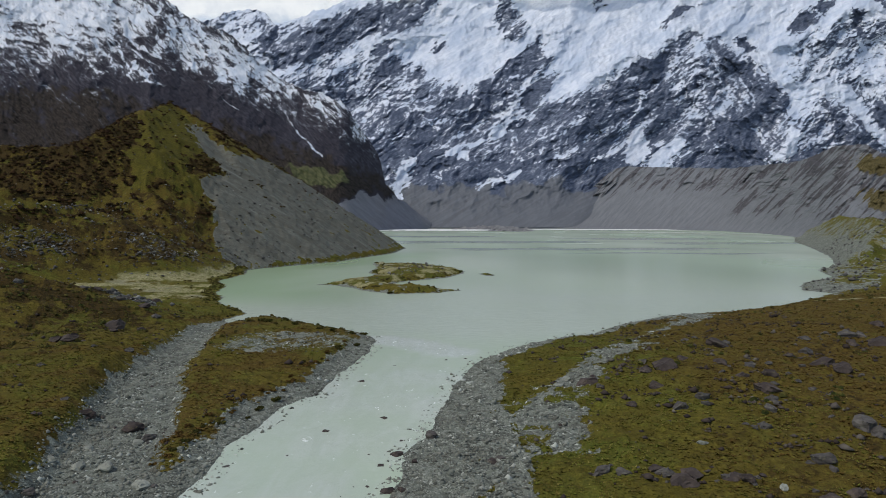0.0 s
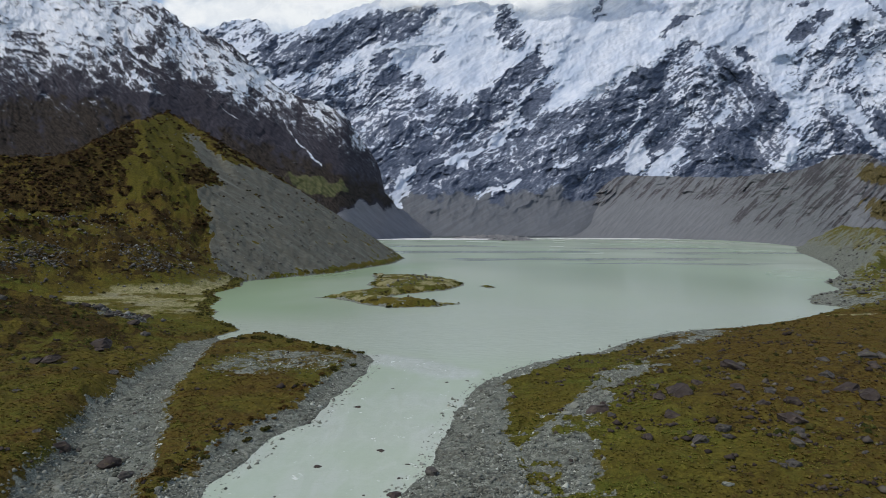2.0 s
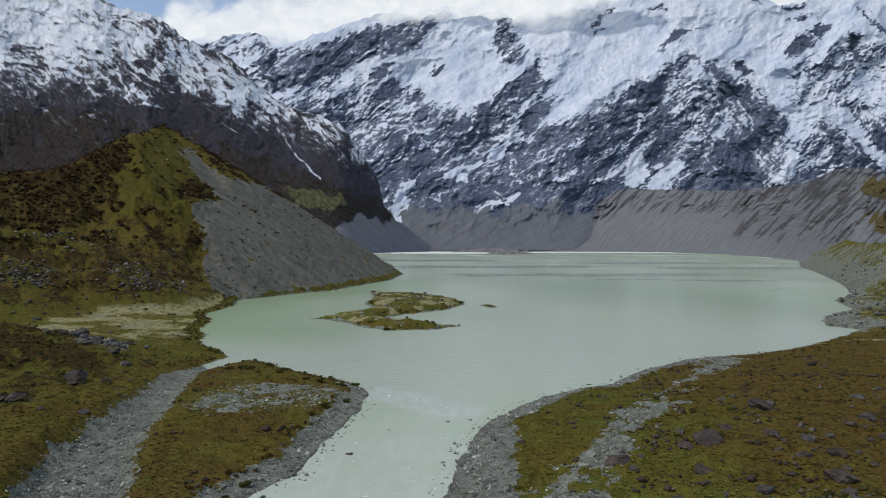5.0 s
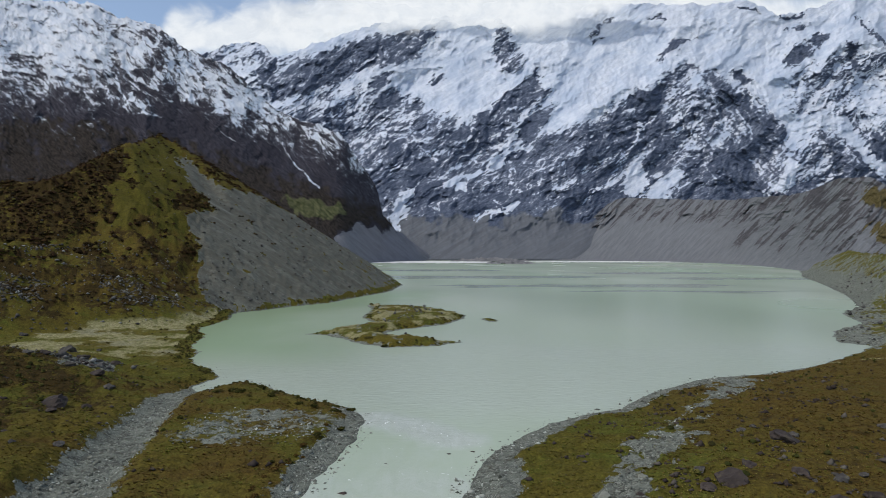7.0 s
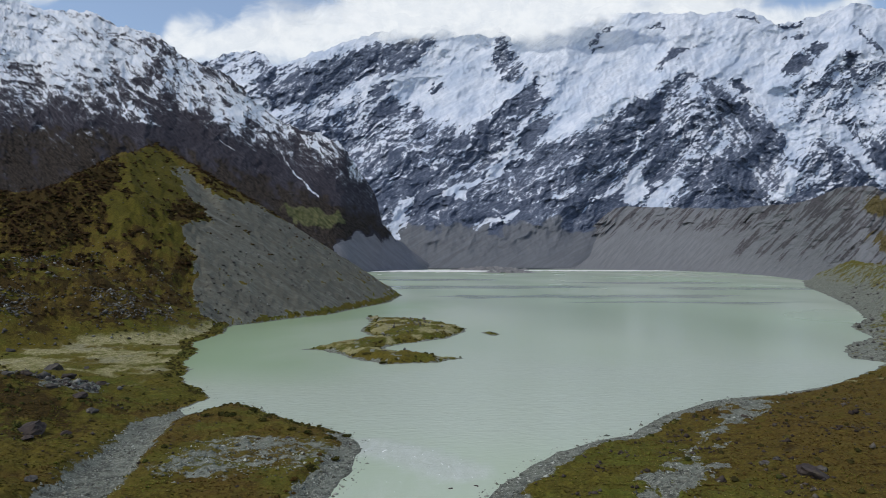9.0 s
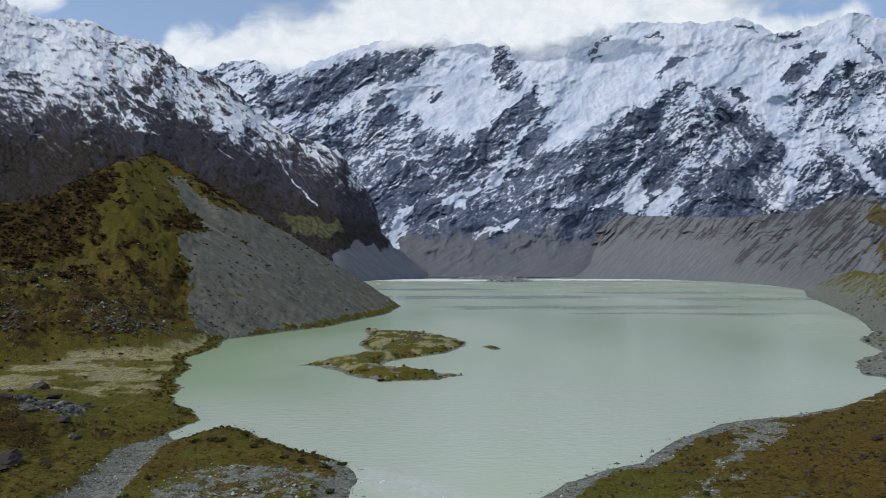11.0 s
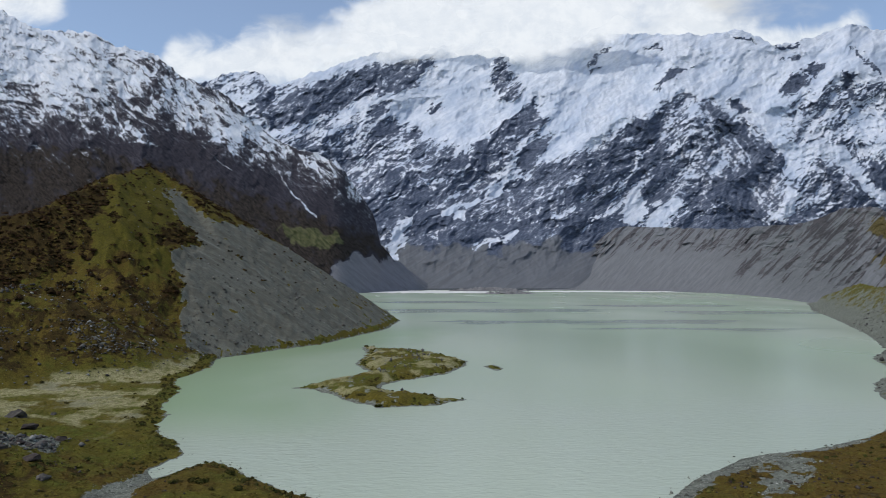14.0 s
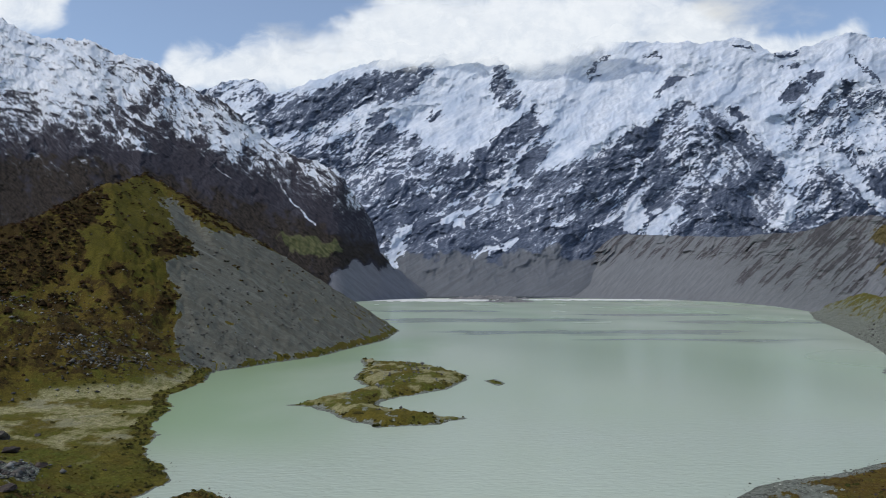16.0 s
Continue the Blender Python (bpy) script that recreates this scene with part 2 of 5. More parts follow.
    h = m.math("MULTIPLY", h, m.ramp(loose, 0.5, 1.0, 1.0, 0.4))
    return m.done(col, m.ramp(snow, 0, 1, 0.95, 0.7), m.bump(h, 4.0, 0.5))


# far rock and scree are coloured blue for haze, ice greyed for cloud shade
M_FAR = mountain_material("hazed_greywacke_and_snow", (0.064, 0.082, 0.124), (0.122, 0.146, 0.198), (0.128, 0.137, 0.152), (0.09, 0.08, 0.03), (0.41, 0.48, 0.59), (0.645, 0.685, 0.755), 0.9)
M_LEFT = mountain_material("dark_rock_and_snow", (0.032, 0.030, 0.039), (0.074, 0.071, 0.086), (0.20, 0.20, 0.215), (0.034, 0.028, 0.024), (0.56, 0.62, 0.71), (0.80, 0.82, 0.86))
M_WALL = mountain_material("moraine_gravel", (0.062, 0.060, 0.066), (0.112, 0.109, 0.114), (0.160, 0.168, 0.178), (0.085, 0.07, 0.03), (0.5, 0.5, 0.5), (0.6, 0.6, 0.6))


def water_material():
    m = Mat("glacial_water", 0.12, 0.5)
    p = m.coord()
    n = m.noise(p, 0.006, 1.5, 0.4, 0.2, (1, 0.45, 1))
    col = m.mix(m.ramp(n, 0.30, 0.70), (0.335, 0.425, 0.290), (0.398, 0.460, 0.350))
    # sheltered water painted darker and greener, standing in for less sky reflection
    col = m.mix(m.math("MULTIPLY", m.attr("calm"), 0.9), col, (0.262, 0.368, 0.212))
    # sky sheen on the wind-rippled near water, painted as a greyer tone
    col = m.mix(m.math("MULTIPLY", m.attr("breeze"), 0.7), col, (0.395, 0.444, 0.366))
    r1 = m.noise(p, 0.6, 2.5, 0.5, 0.8, (0.45, 1.0, 1))
    fast = m.attr("fast")
    col = m.mix(m.math("MULTIPLY", fast, 0.85), col, (0.415, 0.452, 0.398))
    f1 = m.noise(p, 0.55, 7, 0.7, 0.6, (1.0, 0.55, 1))
    foam = m.math("MULTIPLY", m.ramp(f1, 0.615, 0.72), fast)
    streak = m.math("MULTIPLY", m.ramp(m.noise(p, 0.25, 5, 0.65, 0.8, (1.3, 0.35, 1)), 0.35, 0.7), fast)
    col = m.mix(m.math("MULTIPLY", streak, 0.6), col, (0.50, 0.535, 0.49))
    col = m.mix(foam, col, (0.72, 0.75, 0.73))
    r1 = m.math("MULTIPLY", r1, m.math("MULTIPLY_ADD", m.attr("breeze"), 5.6, 0.03))
    # dark mountain reflection in the calm lanes, painted into the water colour
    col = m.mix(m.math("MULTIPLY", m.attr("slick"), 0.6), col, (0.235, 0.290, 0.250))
    h = m.math("MULTIPLY_ADD", m.math("MULTIPLY", f1, fast), 5.5, r1)
    m.b.inputs["IOR"].default_value = 1.33
    rough = m.ramp(m.noise(p, 0.008, 1.0, 0.4, 0, (1, 0.4, 1)), 0.3, 0.7, 0.20, 0.28)
    rough = m.math("MULTIPLY_ADD", m.attr("slick"), -0.10, rough)
    return m.done(col, m.math("MULTIPLY_ADD", foam, 0.4, rough), m.bump(h, 0.10, 0.26))


M_WATER = water_material()


def ground_material():
    m = Mat("alpine_ground", 0.95, 0.05)
    p = m.coord()
    gravel, scrub, pale, wet, rust = (m.attr(k) for k in ("gravel", "scrub", "pale", "wet", "rust"))
    n1 = m.noise(p, 0.045, 6, 0.6, 0.3)
    n2 = m.noise(p, 0.35, 6, 0.65)
    n3 = m.noise(p, 1.6, 5, 0.7)
    n4 = m.noise(p, 5.0, 3, 0.6)
    grass = m.mix(m.ramp(n1, 0.38, 0.60), (0.078, 0.106, 0.016), (0.112, 0.090, 0.015))
    grass = m.mix(m.math("MULTIPLY", m.ramp(m.noise(p, 0.12, 5, 0.6, 0.4), 0.5, 0.66), 0.6), grass, (0.150, 0.130, 0.022))
    grass = m.mix(m.ramp(n2, 0.35, 0.7), grass, (0.064, 0.053, 0.007))
    grass = m.mix(m.math("MULTIPLY", rust, m.ramp(n2, 0.2, 0.6, 0.35, 1.0)), grass, (0.084, 0.047, 0.012))
    grass = m.mix(m.math("MULTIPLY", m.attr("alpine"), 0.85), grass, m.mix(m.ramp(n2, 0.3, 0.7), (0.082, 0.076, 0.009), (0.050, 0.043, 0.009)))
    grass = m.mix(m.ramp(m.math("MULTIPLY_ADD", n4, 0.55, m.math("MULTIPLY", n3, 0.45)), 0.45, 0.60), m.mix(0.22, grass, (0.20, 0.17, 0.04)), m.mix(0.3, grass, (0.020, 0.016, 0.006)))
    # rounded tussocks, with shade painted into the hollows between them and light on their tops
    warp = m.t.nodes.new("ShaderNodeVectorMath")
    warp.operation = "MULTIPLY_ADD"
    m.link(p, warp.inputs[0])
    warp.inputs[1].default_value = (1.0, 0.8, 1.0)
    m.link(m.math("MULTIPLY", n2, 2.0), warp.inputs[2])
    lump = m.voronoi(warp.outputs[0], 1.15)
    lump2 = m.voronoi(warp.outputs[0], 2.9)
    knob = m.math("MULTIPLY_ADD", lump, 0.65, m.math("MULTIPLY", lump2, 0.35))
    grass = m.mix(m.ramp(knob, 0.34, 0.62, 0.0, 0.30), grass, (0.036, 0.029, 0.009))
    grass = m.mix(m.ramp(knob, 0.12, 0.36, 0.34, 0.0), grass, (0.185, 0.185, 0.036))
    sc = m.mix(m.ramp(n3, 0.35, 0.65), (0.062, 0.040, 0.013), (0.024, 0.019, 0.007))
    pl = m.mix(m.ramp(n2, 0.36, 0.68), (0.34, 0.31, 0.175), (0.150, 0.150, 0.052))
    pl = m.mix(m.ramp(n3, 0.44, 0.62, 0.0, 0.7), pl, (0.085, 0.078, 0.030))
    pl = m.mix(m.ramp(n1, 0.54, 0.64, 0.0, 0.3), pl, (0.20, 0.20, 0.175))
    stone = m.voronoi(p, 1.6, "Color")
    sv = m.t.nodes.new("ShaderNodeSeparateColor")
    m.link(stone, sv.inputs[0])
    gr = m.mix(m.ramp(sv.outputs[0], 0.0, 1.0), (0.090, 0.098, 0.080), (0.285, 0.305, 0.256))
    gr = m.mix(m.ramp(n4, 0.38, 0.62), gr, (0.045, 0.045, 0.040))
    gr = m.mix(m.ramp(n2, 0.36, 0.66, 0.0, 0.55), gr, (0.225, 0.245, 0.205))
    run = m.noise(p, 0.16, 6, 0.68, 0.5, (0.22, 1.0, 0.22))
    sl = m.mix(m.ramp(m.math("MULTIPLY_ADD", n2, 0.35, m.math("MULTIPLY", n3, 0.65)), 0.36, 0.64), (0.086, 0.088, 0.074), (0.160, 0.162, 0.136))
    sl = m.mix(m.ramp(run, 0.38, 0.64, 0.0, 0.75), sl, (0.086, 0.082, 0.064))
    sl = m.mix(m.ramp(run, 0.30, 0.42, 0.55, 0.0), sl, (0.200, 0.202, 0.178))
    gr = m.mix(m.attr("scree"), gr, sl)
    edge = m.math("MULTIPLY", m.math("SUBTRACT", n2, 0.5), 1.7)
    edge = m.math("MULTIPLY_ADD", m.math("SUBTRACT", n1, 0.5), 0.5, edge)
    col = m.mix(m.ramp(m.math("ADD", scrub, edge), 0.3, 0.72), grass, sc)
    col = m.mix(m.ramp(m.math("ADD", pale, edge), 0.2, 0.8), col, pl)
    col = m.mix(m.ramp(m.math("ADD", gravel, edge), 0.42, 0.58), col, gr)
    col = m.mix(wet, col, m.mix(0.6, col, (0.02, 0.022, 0.02)))
    h = m.math("MULTIPLY_ADD", n3, 1.5, m.math("MULTIPLY_ADD", n4, 0.5, n2))
    h = m.math("MULTIPLY_ADD", knob, m.ramp(gravel, 0.3, 0.6, -0.7, 0.0), h)
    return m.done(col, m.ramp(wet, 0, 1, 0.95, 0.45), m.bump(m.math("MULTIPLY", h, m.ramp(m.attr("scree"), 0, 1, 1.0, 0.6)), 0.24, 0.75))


M_GROUND = ground_material()

# ---------------------------------------------------------------- far mountain
FAR_SKY = [(-200, -60), (300, 60), (384, 28), (409, 21), (439, 18), (469, 23), (489, 43), (504, 43), (524, 33), (569, 18), (599, 6),
           (629, -4), (669, -17), (709, -24), (769, -27), (859, -37), (1009, -47), (1109, -54), (1259, -52), (1299, -57), (1324, -62),
           (1359, -47), (1389, -34), (1409, -37), (1459, -47), (1489, -60), (1509, -67), (1529, -72), (1577, -62), (1760, -40)]
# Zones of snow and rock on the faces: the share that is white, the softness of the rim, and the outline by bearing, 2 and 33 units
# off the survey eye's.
FAR_ICE = [
    (0.93, 14, [(505, 40), (520, 76), (590, 63), (640, 42), (690, 31), (770, 24), (760, 52), (740, 73), (700, 91), (640, 104), (612, 122), (690, 128), (745, 150),
               (760, 168), (798, 168), (806, 190), (822, 196), (858, 172), (895, 160), (985, 150), (960, 212), (1010, 204), (1052, 188), (1122, 140), (1200, 96),
               (1262, 96), (1330, 130), (1392, 190), (1400, 120), (1470, 70), (1640, 60), (1640, -90), (400, -90)]),
    (1.0, 5, [(1388, 150), (1365, 165), (1392, 196), (1398, 240), (1388, 292), (1345, 322), (1400, 316), (1420, 285), (1408, 245), (1440, 208), (1480, 205), (1560, 290),
              (1600, 290), (1600, 250), (1540, 225), (1500, 185), (1440, 182)]),
    (0.92, 6, [(1162, 236), (1126, 262), (1103, 290), (1101, 323), (1138, 328), (1149, 302), (1134, 276), (1142, 256)]),
    (0.9, 6, [(1202, 272), (1165, 298), (1141, 329), (1180, 331), (1196, 310), (1214, 286)]),
    (0.88, 9, [(945, 168), (912, 195), (900, 222), (880, 246), (862, 268), (876, 276), (900, 250), (916, 224), (922, 198), (958, 180)]),
]
FAR_ROCK = [
    (0.20, 7, [(482, 157), (500, 100), (525, 78), (590, 66), (640, 46), (690, 34), (772, 28), (758, 52), (738, 72), (700, 89), (640, 101), (590, 120), (540, 142)]),
    (0.16, 4, [(462, 66), (482, 80), (486, 150), (466, 140), (452, 96)]),
    (0.17, 5, [(955, 100), (962, 128), (980, 138), (932, 166), (880, 173), (868, 156), (895, 136), (930, 124), (946, 108)]),
    (0.36, 7, [(868, 52), (892, 20), (905, 40), (936, 78), (920, 100), (896, 106), (880, 80)]),
    (0.02, 4, [(914, 222), (925, 195), (950, 175), (985, 164), (979, 181), (955, 206), (930, 224)]),
    (0.02, 3, [(1118, 148), (1135, 133), (1178, 132), (1184, 158), (1150, 172), (1120, 170)]),
    (0.48, 8, [(1214, 82), (1256, 100), (1306, 150), (1330, 215), (1300, 235), (1270, 250), (1200, 260), (1188, 190), (1196, 120)]),
    (0.2, 6, [(1256, 102), (1304, 142), (1346, 170), (1392, 204), (1386, 222), (1338, 206), (1310, 178), (1278, 140)]),
    (0.38, 6, [(1330, 215), (1390, 225), (1392, 285), (1350, 300), (1330, 262)]),
    (0.15, 9, [(1298, 222), (1342, 290), (1312, 330), (1196, 332), (1232, 284), (1270, 256)]),
    (0.18, 3, [(1298, 100), (1318, 98), (1338, 122), (1328, 130), (1305, 118)]),
]
FAR_ISLES = [
    (0.04, 2.5, [(1168, 84), (1190, 56), (1212, 38), (1216, 44), (1196, 66), (1176, 84)]),
    (0.05, 3, [(1392, 88), (1402, 68), (1430, 48), (1444, 58), (1446, 74), (1424, 84), (1404, 90)]),
    (0.15, 3, [(1440, 44), (1456, 32), (1478, 34), (1474, 44), (1452, 60)]),
    (0.2, 2.5, [(1396, 28), (1416, 12), (1434, 20), (1424, 28)]),
    (0.10, 3, [(1500, 66), (1512, 50), (1532, 54), (1520, 72), (1534, 86), (1516, 88)]),
    (0.15, 3, [(1528, 0), (1548, 20), (1575, 45), (1575, 58), (1552, 36), (1530, 14)]),
    (0.64, 8, [(1398, 112), (1448, 84), (1500, 92), (1508, 130), (1500, 165), (1470, 190), (1420, 182), (1400, 172), (1386, 150)]),
    (0.68, 8, [(1510, 110), (1575, 80), (1600, 210), (1530, 208), (1506, 180)]),
    (0.5, 7, [(1404, 238), (1450, 204), (1500, 252), (1530, 300), (1480, 300), (1420, 296)]),
    (0.25, 6, [(1452, 208), (1498, 252), (1524, 292), (1500, 296), (1466, 246)]),
    (0.14, 4, [(1534, 236), (1552, 212), (1600, 230), (1600, 270), (1556, 262)]),
    (0.2, 3, [(658, 122), (672, 108), (694, 106), (690, 124), (668, 132)]),
    (0.15, 3, [(756, 126), (770, 110), (786, 108), (784, 120), (766, 128)]),
    (0.12, 4, [(664, 158), (686, 138), (704, 146), (712, 162), (690, 170), (670, 176)]),
]
FAR_STREAKS = [
    (800, 268, 892, 236, 4.5, 0.85), (785, 256, 860, 214, 4, 0.6), (850, 190, 760, 216, 4, 0.55), (942, 200, 896, 220, 5, 0.75), (1066, 235, 985, 282, 3.5, 0.62),
    (1100, 258, 1030, 300, 3, 0.6), (960, 262, 905, 285, 3, 0.55), (1140, 165, 1122, 205, 6, 0.75), (1122, 205, 1092, 236, 4, 0.7), (1180, 150, 1128, 178, 3, 0.6),
    (724, 286, 700, 348, 10, 1.3), (918, 306, 845, 334, 6, 0.85), (820, 278, 790, 268, 9, 0.9), (1292, 185, 1266, 200, 5, 0.85), (1232, 75, 1262, 112, 3, 0.8),
    (1262, 112, 1300, 195, 3, 0.7), (1054, 4, 1086, -20, 3, 0.2), (1062, 20, 1074, 10, 3, 0.15), (1160, -28, 1182, -32, 3, 0.25), (1318, -46, 1350, -40, 4, 0.25),
    (1400, -30, 1432, -34, 3, 0.2), (1232, 8, 1218, 16, 3, 0.2),
]
FAR_RIBS = [
    (1222, 45, 1130, 108, 40, 120), (1130, 108, 960, 262, 46, 130), (1222, 45, 1290, 112, 36, 120), (1290, 112, 1390, 185, 34, 90),
    (1250, 100, 1262, 290, 60, 150), (1452, 172, 1390, 262, 36, 130), (1452, 172, 1530, 262, 36, 130), (1430, 25, 1400, 75, 26, 90),
    (1520, 20, 1420, 125, 34, 90), (963, 62, 855, 155, 26, 80), (895, 0, 912, 62, 20, 70), (600, 40, 500, 140, 36, 120),
    (760, -20, 620, 40, 40, 90), (440, 15, 480, 120, 26, 100), (800, 160, 640, 260, 50, 90), (940, 300, 700, 330, 40, 70),
]


def far_mountain():
    cols, rows = 1120, 400
    u1 = np.linspace(-60, 1640, cols)
    top = along(FAR_SKY, u1) + 5 * fbm(u1 / 26, u1 * 0, 5, 0.6, 5)
    s = np.linspace(0, 1, rows)[:, None]
    u = np.repeat(u1[None], rows, 0)
    v = 410 + (top[None] - 410) * s
    base = 2560 + 500 * smooth(1000, 1300, u)
    t = np.clip((402 - v) / 465, 0, 1.1)
    dist = base + (4720 - base) * t ** 0.95
    rib = np.zeros(u.shape)
    gu, gv = 20 * fbm(u / 42, v / 42, 5, 0.62, 60), 16 * fbm(u / 42, v / 42, 5, 0.62, 61)
    for a, b, c, d, w, h in FAR_RIBS:
        g, _ = seg_dist(u + 0.7 * gu, v + 0.7 * gv, a, b, c, d)
        rib = np.maximum(rib, h * np.clip(1 - g / (2.3 * w), 0, 1) ** 1.2)
    cover = 0.52 - 0.20 * smooth(105, 175, v) - 0.12 * smooth(235, 320, v) + 0.10 * fbm(u / 60, v / 50, 3, 0.6, 64) - 0.07 * smooth(1200, 1120, u) * smooth(110, 170, v) + 0.10 * smooth(800, 740, u) * smooth(230, 170, v)
    p, q = (u * 0.86 - v * 0.5) / 100, (u * 0.5 + v * 0.86) / 100
    hu, hv = 8 * fbm(p * 6, q * 16, 4, 0.65, 62), 5 * fbm(p * 6, q * 16, 4, 0.65, 63)
    fu, fv = u - 2 + 0.3 * gu + hu, v + 33 + 0.3 * gv + hv
    for rows_ in (FAR_ICE, FAR_ROCK, FAR_ISLES):
        cover = zones(fu, fv, cover, rows_)
    cover = strokes(u + 0.4 * gu + hu, v + 0.4 * gv + hv, cover, FAR_STREAKS)
    # couloirs and rock ribs down the faces
    rill = random.Random(31)
    for _ in range(150):
        a, b = rill.uniform(480, 1560), rill.uniform(40, 270)
        if 1235 < a < 1400 or a > 1465:
            c, d = 0.55, 0.83
        else:
            c, d = -0.76, 0.65
        run, w, val = rill.uniform(20, 70), rill.uniform(1.2, 3.0), rill.choice((-0.2, 0.18, 0.24))
        g, at = seg_dist(u + 0.22 * gu, v + 0.22 * gv, a, b, a + c * run, b + d * run)
        cover = cover + val * (1 - smooth(0.4 * w, 1.3 * w, g)) * (1 - smooth(0.65, 0.95, cover))
    cover = cover - 0.6 * smooth(322, 346, v - 20 * smooth(720, 690, u))
    ice = smooth(0.62, 0.95, cover)
    loose = smooth(305, 350, v + 22 * fbm(u / 60, v / 60, 4, 0.6, 70))
    slope = 4.4
    big = crags(u, v, radians(30), 1.6, 11, ((170, 1.0), (80, 1.0), (40, 0.8)))
    fine = ((40, 0.9), (20, 1.0), (11, 1.0), (6, 0.9), (3.4, 0.7))
    turn = smooth(-22, 22, u + gu - along([(0, 1215), (60, 1224), (120, 1250), (300, 1275)], v)) * (1 - smooth(-20, 20, u + gu - 1440 + 0.5 * (v - 100)))
    rock = crags(u, v, radians(36), 2.8, 15, fine) * (1 - turn) + crags(u, v, radians(-44), 2.8, 19, fine) * turn
    firn = crags(u, v, radians(14), 2.0, 111, ((46, 0.6), (20, 0.8), (10, 1.0), (5, 1.0)))
    fade = smooth(0.0, 0.14, s) * np.ones(u.shape)
    rel = slope * (0.42 * big * (1 - 0.4 * loose) + 0.56 * rock * (1 - 0.8 * ice) * (1 - 0.85 * loose) + 0.17 * firn * ice)
    dist = dist - rel * fade - 1.15 * rib * fade
    lev = ledges(dist, u, v, slope, -0.55)
    keep = 1 - 0.8 * ice
    fine_a = fbm(p * 2.4 + gu / 40, q * 9.5 + gv / 20, 6, 0.66, 66)
    fine_b = fbm((u * 0.72 + v * 0.69) / 30, (-u * 0.69 + v * 0.72) / 12, 6, 0.68, 67)
    fine = fine_a * (1 - turn) + fine_b * turn
    sill_a = 1 - np.abs(gnoise(p * 3.0 + gu / 30, q * 10 + gv / 14, 68))
    sill_b = 1 - np.abs(gnoise(p * 6.0 + gu / 30, q * 21 + gv / 10, 69))
    sill = (smooth(0.80, 1.0, sill_a) + 0.8 * smooth(0.78, 1.0, sill_b) - 0.28) * (1 - 0.6 * turn)
    part = smooth(0.0, 0.14, cover)
    rim = ridged(p * 2.2 + gu / 36, q * 8 + gv / 18, 6, 0.72, 72) - 0.42
    snow = cover + keep * (0.15 * lev + 0.20 * fine * (0.5 + 0.5 * part) + 0.45 * rim * (1 - 0.5 * turn) * part + 0.20 * sill * part) - 0.05 * (1 - ice)
    x, y, z = sight(u, v, dist)
    # far side of the crest falls away
    xb, yb, zb = x[-1:], y[-1:] + 150, z[-1:] - 250
    x, y, z = (np.concatenate(k) for k in ((x, xb), (y, yb), (z, zb)))
    ext = lambda k: np.concatenate((k, k[-1:]))
    lay = np.stack([p, q, 0 * p], -1)
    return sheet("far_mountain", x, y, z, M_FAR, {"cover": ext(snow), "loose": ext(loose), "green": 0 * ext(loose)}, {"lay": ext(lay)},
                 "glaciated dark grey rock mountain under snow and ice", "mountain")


far_mountain()

# ---------------------------------------------------------------- nearer mountain flank
FLANK_SKY = [(-260, -190), (-120, -140), (11, -88), (41, -73), (81, -56), (121, -55), (161, -53), (211, -28), (261, -18), (291, -5), (321, 22),
             (351, 37), (401, 57), (431, 82), (461, 112), (481, 127), (511, 147), (571, 167), (611, 187), (631, 217), (651, 247), (671, 277),
             (683, 327), (700, 345), (725, 365), (762, 392)]
FLANK_COVER = [
    (497, 190, 520, 226, 1.0, 0.5), (524, 230, 548, 256, 1.4, 0.62), (548, 256, 570, 277, 2.2, 0.66), (562, 190, 580, 226, 1.0, 0.48), (392, 170, 420, 195, 1.0, 0.5),
]
FLANK_ZONES = [
    (0.32, 9, [(258, 62), (300, 68), (296, 132), (262, 140), (236, 118), (200, 118), (188, 90), (214, 84), (232, 108), (272, 98)]),
    (0.46, 12, [(10, 78), (60, 74), (82, 96), (90, 140), (40, 120)]), (0.42, 9, [(128, 18), (180, 12), (226, 26), (212, 40), (150, 28)]),
    (0.46, 9, [(130, 110), (196, 104), (206, 126), (160, 130)]), (0.40, 9, [(248, 20), (300, 30), (350, 62), (330, 80), (290, 60), (240, 40)]),
    (0.62, 8, [(370, 130), (400, 120), (450, 170), (430, 205), (390, 180)]), (0.6, 8, [(300, 100), (350, 100), (380, 150), (330, 160)]),
    (0.36, 10, [(345, 70), (420, 80), (450, 120), (420, 118), (380, 95)]), (0.55, 6, [(200, 150), (250, 150), (290, 185), (240, 176)]),
]


